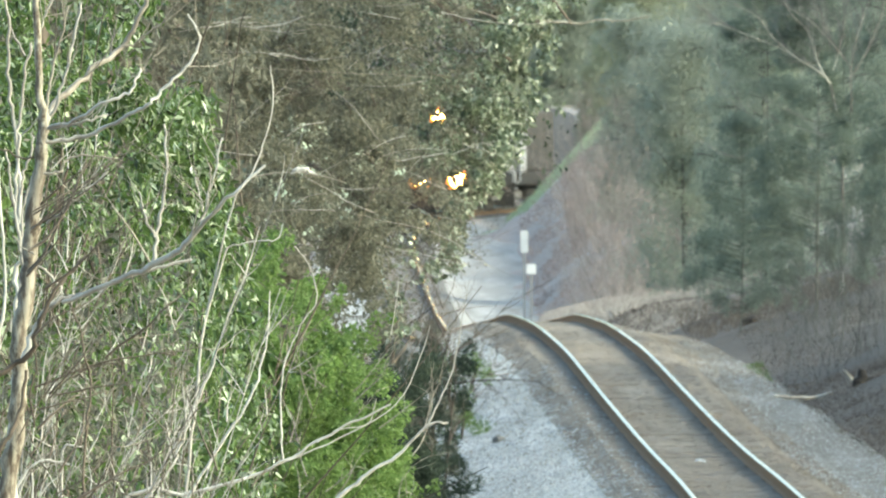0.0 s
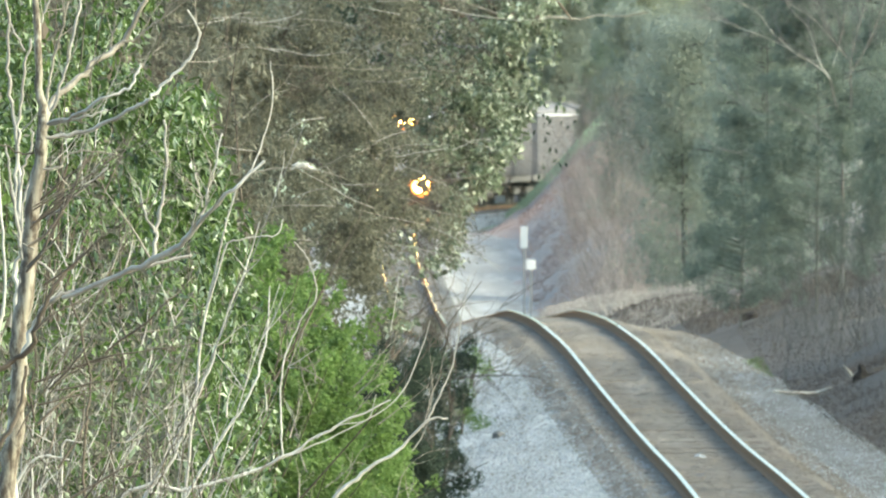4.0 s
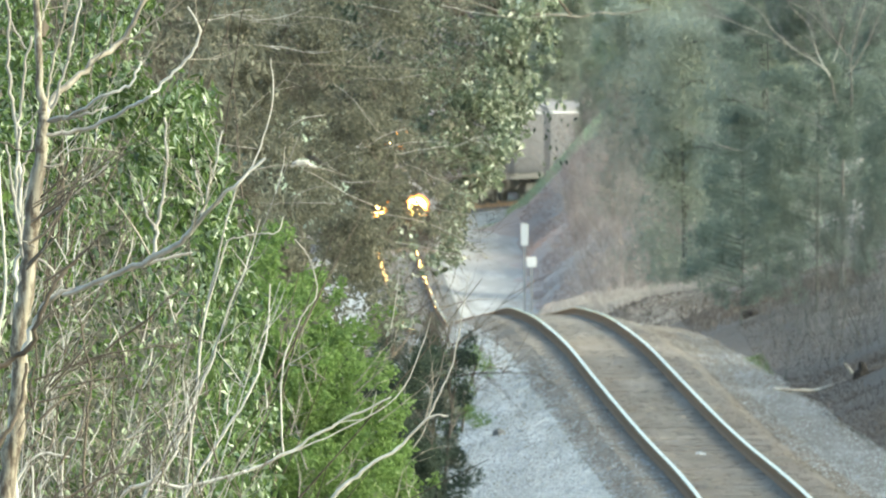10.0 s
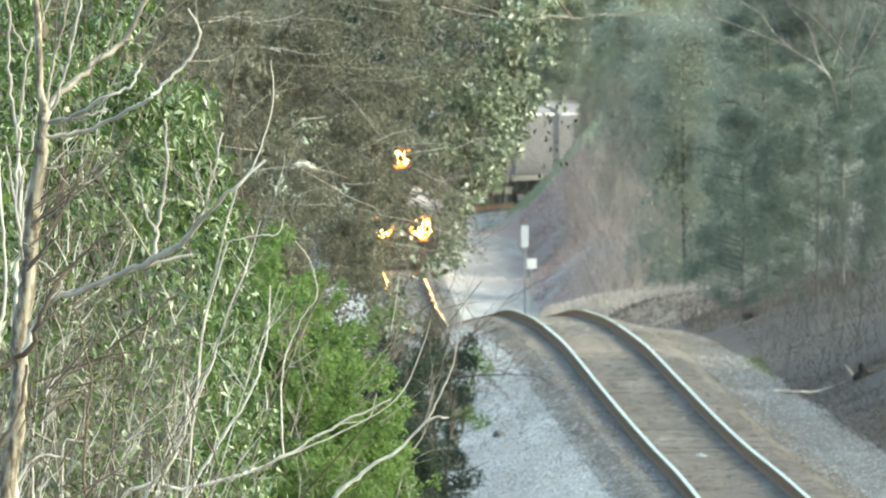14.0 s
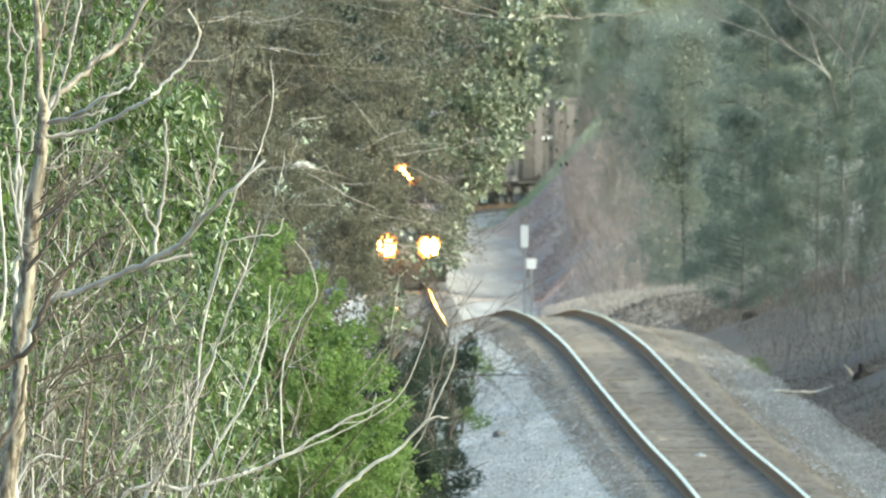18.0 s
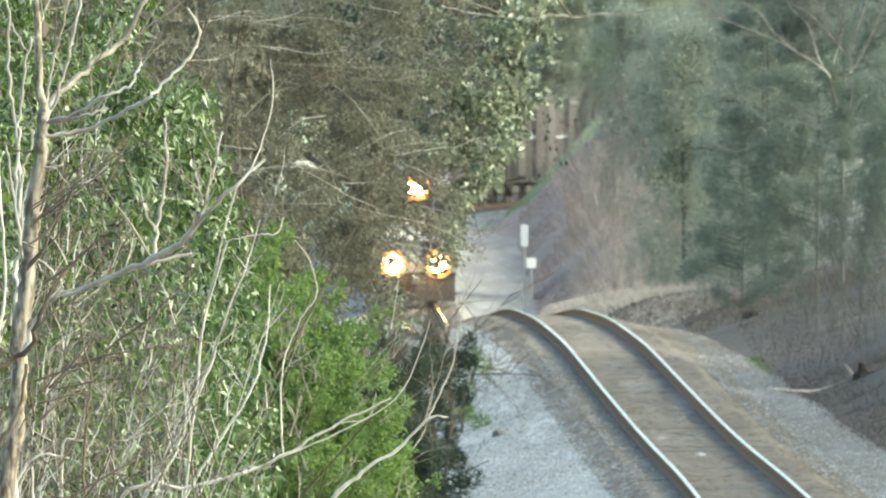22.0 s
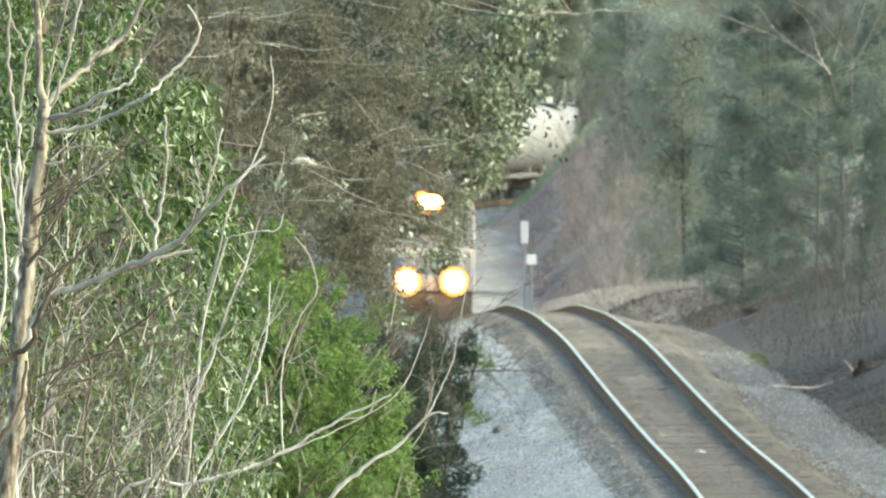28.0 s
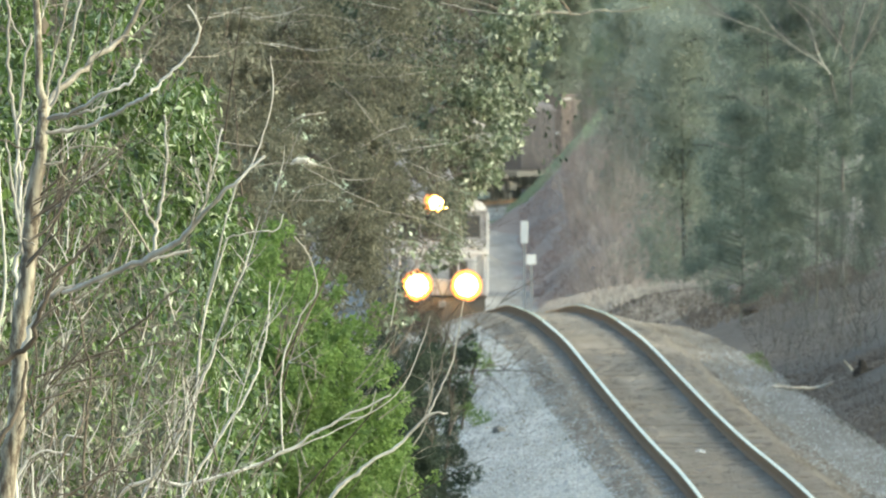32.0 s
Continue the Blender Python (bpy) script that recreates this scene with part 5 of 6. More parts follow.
def pale_bare_tree():
    """Pale leafless limbs fanning over the cedars; its stem stands among them."""
    rng = np.random.default_rng(77)
    root = plant("pale_bare_tree", grounded(8.3, 530), "leafless tree with pale fanning limbs above the cedars", "tree")
    wood(root, "trunk", [smooth_line((tuple(root.location), (8.3, 529, 2.4), (8.2, 524, 4.6), (7.573, 498, 5.923)), (0.05, 0.035, 0.024, 0.018))], M_GREYTWIG, 8)
    wood(root, "trunk", [smooth_line(((8.2, 524, 4.6), (8.2, 512, 5.3), (7.961, 498, 6.012)), (0.03, 0.02, 0.016))], M_GREYTWIG, 8)
    for pts, rad, low in (
        (((7.573, 498, 5.923), (7.352, 498, 6.166), (7.020, 498, 6.366), (6.743, 498, 6.565), (6.555, 498, 6.731), (6.378, 498, 6.919), (6.245, 498, 7.140), (6.079, 498, 7.284), (5.692, 498, 7.494)), (0.016, 0.015, 0.014, 0.009), 0),
        (((7.573, 498, 5.923), (7.352, 498, 6.288), (7.285, 498, 6.510), (7.208, 498, 6.786), (7.075, 498, 7.030), (6.854, 498, 7.229), (6.688, 498, 7.517)), (0.016, 0.012, 0.009), 0),
        (((7.905, 498, 6.344), (7.573, 498, 6.786), (7.485, 498, 7.008), (7.407, 498, 7.284), (7.219, 498, 7.517)), (0.013, 0.009), 0),
        (((7.905, 498, 6.344), (7.628, 498, 6.676), (7.241, 498, 7.118), (6.798, 498, 7.395), (6.666, 498, 7.539)), (0.010, 0.007), 0),
        (((7.961, 498, 6.012), (8.016, 498, 6.510), (8.149, 498, 7.008), (8.326, 498, 7.539)), (0.016, 0.010), 0),
        (((7.961, 498, 6.012), (8.237, 498, 6.454), (8.436, 498, 6.897), (8.569, 498, 7.229), (8.636, 498, 7.539)), (0.014, 0.009), 0),
        (((7.628, 498, 6.178), (7.794, 498, 6.786), (7.872, 498, 7.229), (7.905, 498, 7.539)), (0.010, 0.007), 0),
        (((7.020, 498, 6.366), (6.466, 498, 6.676), (5.913, 498, 6.897), (5.526, 498, 7.041), (5.282, 498, 7.162), (5.138, 498, 7.395)), (0.009, 0.010, 0.006), 0),
        (((6.330, 503, 5.192), (5.995, 503, 5.348), (5.861, 503, 5.550), (5.749, 503, 5.885), (5.469, 503, 6.220), (5.324, 503, 6.444)), (0.008, 0.006, 0.004), 1),
        (((6.028, 503, 4.543), (5.861, 503, 4.454), (5.637, 503, 4.499), (5.302, 503, 4.655), (4.966, 503, 4.856), (4.687, 503, 5.047)), (0.010, 0.009, 0.005), 1),
        (((7.482, 503, 4.856), (7.202, 503, 5.181), (6.867, 503, 5.382), (6.531, 503, 5.661)), (0.007, 0.004), 1),
        (((7.537, 503, 4.901), (7.090, 503, 5.013), (6.643, 503, 5.158), (6.308, 503, 5.326)), (0.007, 0.004), 1)):
        wood(root, "limb", [smooth_line(pts, [v * 0.7 for v in rad])], M_GREYTWIG if low else M_CANE, 6)
        lines = []
        p, r = smooth_line(pts, rad)
        for _ in range(6 if low else 34):
            i = rng.integers(2, len(p) - 1)
            way = unit(p[i + 1] - p[i]) + rng.normal(size=3) * 0.4 + (-0.15, 0, 0.1)
            grow(rng, p[i], way, rng.uniform(0.4, 1.1), 0.0055, 1, lines, 4, 0.35)
        twigwork(root, lines, M_GREYTWIG, 3)


pale_bare_tree()
brush(7.9, 468, 2.0, 1.7, 601, 60, M_DARKBRUSH, "dark leafless brush by the gravel")
brush(8.8, 480, 3.4, 2.0, 602, 55, M_DARKBRUSH, "dark leafless brush by the gravel")
brush(7.0, 560, 1.6, 2.2, 603, 50, M_GREYTWIG, "grey leafless brush on the slope")
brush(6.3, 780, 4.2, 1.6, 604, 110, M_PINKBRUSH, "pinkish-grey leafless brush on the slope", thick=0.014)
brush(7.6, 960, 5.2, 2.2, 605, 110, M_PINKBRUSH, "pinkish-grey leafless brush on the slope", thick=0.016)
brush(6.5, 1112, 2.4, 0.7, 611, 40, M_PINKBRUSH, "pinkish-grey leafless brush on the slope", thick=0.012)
grass("dry_grass", 4.6, 668, 2.2, 34, 16000, 0.24, M_DRYGRASS, "strip of tan dry grass behind the crest")
grass("dry_grass", 5.1, 592, 1.9, 34, 11000, 0.15, M_DRYGRASS, "thin tan dry grass behind the crest")
grass("dry_grass", 4.4, 745, 1.9, 50, 14000, 0.28, M_DRYGRASS, "strip of tan dry grass behind the crest")
grass("dry_grass", 7.7, 440, 1.3, 24, 4000, 0.12, M_LITTER, "low dead weeds by the gravel")
grass("dry_grass", 7.0, 560, 1.8, 34, 5000, 0.2, M_LITTER, "tan dry weeds below the cedars")
grass("green_grass", 5.2, 1104, 2.4, 20, 12000, 0.30, M_GRASS, "bright green grass bank beside the line")
grass("dead_grass", 6.6, 1035, 1.6, 50, 9000, 0.35, M_REDLITTER, "dull reddish dead grass on the cutting side")


def litter(x0, x1, y0, y1, count, size, seed, material, label, name="leaf_litter"):
    """Fallen leaves, stalks and low weeds over the ground."""
    rng = np.random.default_rng(seed)
    x, y = rng.uniform(x0, x1, count), rng.uniform(y0, y1, count)
    keep = np.array([noise.noise(Vector((p * 0.9, q * 0.12, seed))) > -0.25 for p, q in zip(x, y)])
    pts = np.array([(p, q, land(p, q) + 0.02) for p, q in zip(x[keep], y[keep])])
    v, f = leaf_geometry(pts, size, size * 0.4, (0, 0, 0.5), 1.0, 0.1, rng)
    tagged(finish(name, v, f, material), label, "litter", kind="stuff")


litter(6.0, 14, 456, 640, 60000, 0.045, 901, M_LITTER, "brown fallen leaves and dead stalks on the slope")
litter(3.6, 7, 560, 720, 20000, 0.10, 902, M_LITTER, "brown fallen leaves and dead stalks on the slope")
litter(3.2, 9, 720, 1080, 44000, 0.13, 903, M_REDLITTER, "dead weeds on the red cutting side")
grass("low_weeds", 5.75, 482, 0.4, 9, 2200, 0.09, M_PRIVET, "low green weeds at the gravel's edge")
litter(6.3, 9.5, 420, 470, 16000, 0.045, 904, M_LITTER, "brown fallen leaves and dead stalks on the slope")
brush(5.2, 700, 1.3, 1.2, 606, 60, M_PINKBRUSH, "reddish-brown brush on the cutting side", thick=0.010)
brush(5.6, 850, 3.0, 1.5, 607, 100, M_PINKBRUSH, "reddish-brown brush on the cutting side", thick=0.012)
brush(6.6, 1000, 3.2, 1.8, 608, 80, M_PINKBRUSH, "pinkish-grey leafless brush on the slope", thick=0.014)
brush(9.5, 500, 3.4, 2.4, 609, 40, M_DARKBRUSH, "dark leafless brush by the gravel")
brush(7.6, 492, 2.2, 1.5, 610, 40, M_DARKBRUSH, "dark leafless brush by the gravel")


# ---- small things beside the line ----
def box(bm, x0, x1, y0, y1, z0, z1, bevel=0.0):
    m = Matrix.LocRotScale(((x0 + x1) / 2, (y0 + y1) / 2, (z0 + z1) / 2), None, (x1 - x0, y1 - y0, z1 - z0))
    made = bmesh.ops.create_cube(bm, size=1, matrix=m)["verts"]
    if bevel:
        bmesh.ops.bevel(bm, geom=list({e for v in made for e in v.link_edges}), offset=bevel, segments=2, profile=0.5, affect="EDGES")
    return bm


def cyl(bm, centre, radius, depth, axis="x", segs=20, r2=None):
    rot = {"x": Euler((0, radians(90), 0)), "y": Euler((radians(90), 0, 0)), "z": Euler((0, 0, 0))}[axis]
    bmesh.ops.create_cone(bm, cap_ends=True, segments=segs, radius1=radius, radius2=radius if r2 is None else r2, depth=depth, matrix=Matrix.LocRotScale(centre, rot, None))
    return bm


M_WHITE = plain_material("sign_white", (0.50, 0.50, 0.49), (0.62, 0.62, 0.61), 4.0, 0.5)
M_STEEL = plain_material("galvanised", (0.25, 0.25, 0.25), (0.35, 0.35, 0.34), 8.0, 0.5, 0.6)


def sign_post(x, y, top, w, h, label):
    root = empty("line_sign", grounded(x, y), label, "sign", "white signs by the line")
    z0 = root.location.z
    bm = bmesh.new()
    box(bm, -0.04, 0.04, -0.03, 0.03, -0.2, top - z0 - 0.02, 0.008)
    part("post", bm, M_STEEL, root)
    bm = bmesh.new()
    box(bm, -w / 2, w / 2, -0.055, -0.035, top - z0 - h, top - z0, 0.006)
    part("panel", bm, M_WHITE, root, "blank white panel")


sign_post(2.54, 800, 7.5 + 800 * (48 / 45000 - 0.01), 0.24, 0.70, "narrow upright white marker on a post")
sign_post(2.72, 790, 7.5 + 790 * (-11 / 45000 - 0.01), 0.30, 0.32, "small square white sign on a post")


def log_and_stump():
    rng = np.random.default_rng(71)
    for x0, x1, r, lift in ((5.92, 6.22, 0.030, 0.06), (6.14, 6.42, 0.040, 0.05), (6.40, 6.78, 0.036, 0.06), (6.72, 6.98, 0.028, 0.04)):
        cx, cz = track(457.0)
        ends = [np.array((x, 457.0 + rng.normal() * 0.1, max(land(x, 457), cz - 0.36 - 0.0385 * (x - cx - 2.2)) + lift + rng.normal() * 0.012)) for x in (x0, (x0 + x1) / 2, x1)]
        v, f = tube_geometry([(ends, (r * 0.7, r, r * 0.55))], 7)
        tagged(finish("broken_branch", v, f, M_CANE, smooth=True), "pale broken length of dead branch on the gravel's edge", "branch", "broken branches")
    x, y = 7.5, 457
    z = land(x, y)
    root = empty("tree_stump", (x, y, z), "dark broken tree stump with a pale leaning splinter", "stump")
    v, f = tube_geometry([(np.array(((0, 0, -0.1), (-0.02, 0, 0.06), (0.03, 0, 0.16), (0.0, 0, 0.28))), (0.16, 0.12, 0.09, 0.05))], 8)
    v = np.asarray(v) * (1 + rng.normal(size=(len(v), 1)) * 0.06)
    finish("stump", v, f, M_STUMP, root)
    v, f = tube_geometry([(np.array(((-0.16, -0.1, 0.08), (-0.22, -0.1, 0.16), (-0.31, -0.1, 0.27))), (0.035, 0.03, 0.012))], 6)
    finish("splinter", v, f, M_CANE, root, "pale splinter")
    v, f = tube_geometry([(np.array(((0.02, 0, 0.05), (0.2, 0, 0.08), (0.4, 0.1, 0.14))), (0.07, 0.05, 0.03))], 6)
    finish("root", v, f, M_STUMP, root)


def rock(x, y, z, size, seed, material, label):
    rng = np.random.default_rng(seed)
    bm = bmesh.new()
    bmesh.ops.create_icosphere(bm, subdivisions=2, radius=size, matrix=Matrix.Translation((0, 0, size * 0.3)))
    for v in bm.verts:
        v.co *= 1 + rng.normal() * 0.10
        v.co.z *= 0.7
    me = bpy.data.meshes.new("rock")
    bm.to_mesh(me)
    bm.free()
    me.materials.append(material)
    ob = tagged(new("rock", me), label, "rock", "rocks by the line")
    ob.location = (x, y, z)


def on_line(x, y, drop):
    return track(y)[1] - drop


rock(4.15, 571, land(4.15, 571), 0.13, 1, M_STONE, "pale limestone rock beside the track")
rock(4.48, 575, land(4.48, 575), 0.10, 2, M_STONE, "pale limestone rock beside the track")
rock(4.06, 402, on_line(4.06, 402, 0.20), 0.09, 3, M_STONE, "pale stone lying between the rails")
rock(0.95, 437, on_line(0.95, 437, 0.62), 0.12, 4, M_DARKGRAVEL, "pale stone on the ballast slope")
rock(0.80, 380, on_line(0.80, 380, 0.90), 0.09, 5, M_DARKGRAVEL, "pale stone on the ballast slope")
rock(6.36, 528, land(6.36, 528), 0.20, 6, M_STUMP, "dark lump of wood below the cedar")
log_and_stump()


# ---- the train ----
M_LOCO = plain_material("loco_grey", (0.27, 0.262, 0.258), (0.35, 0.34, 0.335), 1.5, 0.8)
M_LOCO_DARK = plain_material("loco_black", (0.05, 0.047, 0.043), (0.08, 0.075, 0.07), 1.5, 0.9)
M_STRIPE = plain_material("loco_white", (0.50, 0.49, 0.48), (0.62, 0.61, 0.595), 2.0, 0.9)
M_GLASS = plain_material("windscreen", (0.03, 0.03, 0.03), (0.05, 0.05, 0.048), 1.0, 0.5, 0.0, 0.0)
# iron paled: haze over the far underframes put into the colour
M_BOGIE = plain_material("hazed_iron", (0.22, 0.20, 0.18), (0.28, 0.26, 0.235), 3.0, 0.9)
M_HOPPER = plain_material("hopper_grey", (0.18, 0.172, 0.172), (0.22, 0.21, 0.21), 0.8, 0.9)
M_BOXCAR = plain_material("boxcar_tan", (0.115, 0.104, 0.097), (0.15, 0.137, 0.128), 0.8, 0.9)
M_BROWNCAR = plain_material("boxcar_brown", (0.13, 0.105, 0.095), (0.18, 0.147, 0.133), 0.8, 0.9)
M_DARKHOPPER = plain_material("hopper_dark", (0.10, 0.092, 0.096), (0.13, 0.12, 0.124), 0.8, 0.9)
M_TANK = plain_material("tank_white", (0.25, 0.235, 0.22), (0.35, 0.33, 0.315), 0.9, 0.6)
M_LAMP = glow_material("lamp_hot", (1.0, 0.47, 0.11), 38.0)
# glare around the lamps, built as glowing orange rings
M_GLARE = glow_material("lamp_glare", (1.0, 0.40, 0.08), 2.6, (0.5, 0.25, 0.06))
M_HALO = glow_material("lamp_halo", (1.0, 0.30, 0.05), 0.8, (0.34, 0.11, 0.018))


def bogie(root, y, axles=2, gap=1.75, r=0.46):
    bm = bmesh.new()
    for s in (-1, 1):
        box(bm, s * 1.02 - 0.08, s * 1.02 + 0.08, y - gap * (axles - 1) / 2 - 0.55, y + gap * (axles - 1) / 2 + 0.55, 0.42, 0.78, 0.06)
    box(bm, -1.0, 1.0, y - 0.25, y + 0.25, 0.5, 0.85, 0.03)
    b = part("bogie", bm, M_BOGIE, root, "pale grey iron bogie")
    for k in range(axles):
        bm = bmesh.new()
        yy = y + (k - (axles - 1) / 2) * gap
        for s in (-1, 1):
            cyl(bm, (s * 0.76, yy, r), r, 0.13, "x", 24)
            cyl(bm, (s * 0.69, yy, r), r + 0.03, 0.03, "x", 24)
        cyl(bm, (0, yy, r), 0.09, 1.5, "x", 10)
        part("wheelset", bm, M_BOGIE, b)


def coupler(root, y, s):
    bm = bmesh.new()
    box(bm, -0.12, 0.12, min(y, y + s * 0.7), max(y, y + s * 0.7), 0.76, 1.0, 0.03)
    part("coupler", bm, M_BOGIE, root)


def lamp(root, x, y, z, r=0.12, core=1.45, lit=True):
    """A round lamp: housing, a dim and a bright oversized ring glowing as its glare, and an enlarged bulging lens."""
    bm = bmesh.new()
    cyl(bm, (x, y + 0.10, z), r * 4.0, 0.20, "y", 28)
    h = part("lamp_housing", bm, M_LOCO, root, "round grey lamp housing")
    for size, lift, mat in ((3.8, 0.008, M_HALO), (core + 0.55, 0.02, M_GLARE)):
        bm = bmesh.new()
        cyl(bm, (x, y - lift, z), r * size, 0.012, "y", 28)
        part("reflector", bm, mat if lit else M_STEEL, h, "oversized reflector disc glowing orange as the lamp's glare" if lit else "dull steel reflector")
    bm = bmesh.new()
    bmesh.ops.create_uvsphere(bm, u_segments=20, v_segments=12, radius=1.0, matrix=Matrix.LocRotScale((x, y - 0.02, z), None, (r * core, r * 1.6, r * core)))
    bmesh.ops.delete(bm, geom=[v for v in bm.verts if v.co.y > y - 0.019], context="VERTS")
    part("lens", bm, M_LAMP if lit else M_GLASS, h, "blazing warm lamp" if lit else "dark lens of an unlit lamp", smooth=True)


def locomotive(lit=True):
    root = empty("locomotive", (0, 0, 0), "diesel locomotive with blazing headlights heading the train" if lit else "grey diesel locomotive with unlit lamps behind the first one", "locomotive", "locomotives")
    bm = bmesh.new()
    box(bm, -1.5, 1.5, -10.6, 10.6, 1.05, 1.62, 0.05)
    part("underframe", bm, M_LOCO_DARK, root, "black frame")
    bm = bmesh.new()
    box(bm, -0.95, 0.95, -6.4, 10.2, 1.62, 4.35, 0.14)
    part("hood", bm, M_LOCO_DARK, root, "long black engine hood")
    bm = bmesh.new()
    box(bm, -1.53, 1.53, -9.1, -6.3, 1.62, 4.05, 0.12)
    cab = part("cab", bm, M_LOCO, root, "grey cab")
    bm = bmesh.new()
    prof = [(-1.55, 3.98), (-1.40, 4.24), (-0.95, 4.42), (0.95, 4.42), (1.40, 4.24), (1.55, 3.98)]
    rows = [[bm.verts.new((x, y, z)) for x, z in prof] for y in (-9.2, -6.2)]
    for i in range(5):
        bm.faces.new((rows[0][i], rows[0][i + 1], rows[1][i + 1], rows[1][i]))
    bm.faces.new(rows[0])
    bm.faces.new(rows[1][::-1])
    bm.faces.new((rows[0][0], rows[1][0], rows[1][5], rows[0][5]))
    part("cab_roof", bm, M_STRIPE, root, "rounded white cab roof")
    for x0, x1 in ((-1.3, -0.72), (-0.64, -0.06), (0.06, 0.64), (0.72, 1.3)):
        bm = bmesh.new()
        box(bm, x0, x1, -9.13, -9.09, 3.1, 3.82, 0.015)
        part("windscreen", bm, M_GLASS, cab, "dark windscreen pane")
    for s in (-1, 1):
        bm = bmesh.new()
        box(bm, s * 1.535 - 0.015, s * 1.535 + 0.015, -8.4, -7.0, 3.0, 3.7, 0.01)
        part("side_window", bm, M_GLASS, cab, "dark side window")
    bm = bmesh.new()
    box(bm, -1.15, 1.15, -10.75, -9.0, 1.6, 3.0, 0.16)
    nose = part("nose", bm, M_LOCO, root, "blunt grey nose")
    bm = bmesh.new()
    box(bm, -1.16, 1.16, -10.762, -10.74, 2.35, 2.52, 0.004)
    part("stripe", bm, M_STRIPE, nose, "white stripe")
    bm = bmesh.new()
    box(bm, 0.25, 0.85, -10.768, -10.74, 1.72, 2.30, 0.01)
    part("nose_door", bm, M_LOCO_DARK, nose)
    bm = bmesh.new()
    box(bm, -1.55, 1.55, -10.80, -10.74, 2.52, 2.66, 0.01)
    part("nose_rail", bm, M_STRIPE, nose, "white rail across the nose")
    for s in (-1, 1):
        bm = bmesh.new()
        box(bm, s * 1.55 - 0.03, s * 1.55 + 0.03, -9.16, -9.08, 1.2, 3.95, 0.01)
        part("corner_stripe", bm, M_STRIPE, cab, "white corner edge")
    bm = bmesh.new()
    box(bm, -1.5, 1.5, -11.0, -10.4, 1.15, 1.72, 0.06)
    part("pilot", bm, M_LOCO, root, "grey pilot beam lit by the ditch lamps")
    bm = bmesh.new()
    for s in (-1, 1):
        v = [bm.verts.new(p) for p in ((0, -11.35, 0.15), (s * 1.45, -10.95, 0.15), (s * 1.45, -10.85, 1.1), (0, -11.1, 1.1), (0, -11.0, 0.15), (s * 1.45, -10.75, 0.15), (s * 1.45, -10.7, 1.1), (0, -10.9, 1.1))]
        for q in ((0, 1, 2, 3), (7, 6, 5, 4), (0, 4, 5, 1), (3, 2, 6, 7), (1, 5, 6, 2), (0, 3, 7, 4)):
            bm.faces.new([v[i] for i in q])
    bmesh.ops.recalc_face_normals(bm, faces=bm.faces)
    part("snow_plough", bm, M_LOCO_DARK, root, "black plough")
    for s in (-1, 1):
        for x in (0.55, 1.42):
            bm = bmesh.new()
            cyl(bm, (s * x, -10.95, 2.2), 0.022, 1.1, "z", 8)
            part("handrail_post", bm, M_STRIPE, root, "white handrail post")
        bm = bmesh.new()
        cyl(bm, (s * 0.98, -10.95, 2.72), 0.022, 0.92, "x", 8)
        part("handrail", bm, M_STRIPE, root, "white handrail")
        for z in (0.35, 0.62, 0.89, 1.16):
            bm = bmesh.new()
            box(bm, s * 1.5 - 0.05, s * 1.5 + 0.05, -10.6, -10.1, z, z + 0.04)
            part("step", bm, M_STRIPE, root, "white-edged step")
        lamp(root, s * 0.82, -11.06, 1.5, 0.135, 2.6, lit)
    lamp(root, -0.16, -9.28, 4.22, 0.11, 2.2, lit)
    lamp(root, 0.16, -9.28, 4.22, 0.11, 2.2, lit)
    bm = bmesh.new()
    for x in (-0.18, 0, 0.18):
        cyl(bm, (x, -7.6, 4.6), 0.05, 0.6, "y", 10, 0.12)
    box(bm, -0.25, 0.25, -7.5, -7.4, 4.38, 4.6)
    part("horn", bm, M_LOCO_DARK, root)
    bm = bmesh.new()
    box(bm, -1.1, 1.1, -2.2, 2.2, 0.4, 1.06, 0.2)
    part("fuel_tank", bm, M_LOCO_DARK, root)
    for y in (-6.6, 6.6):
        bogie(root, y, 3, 1.7, 0.52)
    coupler(root, -11.0, -1)
    coupler(root, 10.6, 1)
    return root


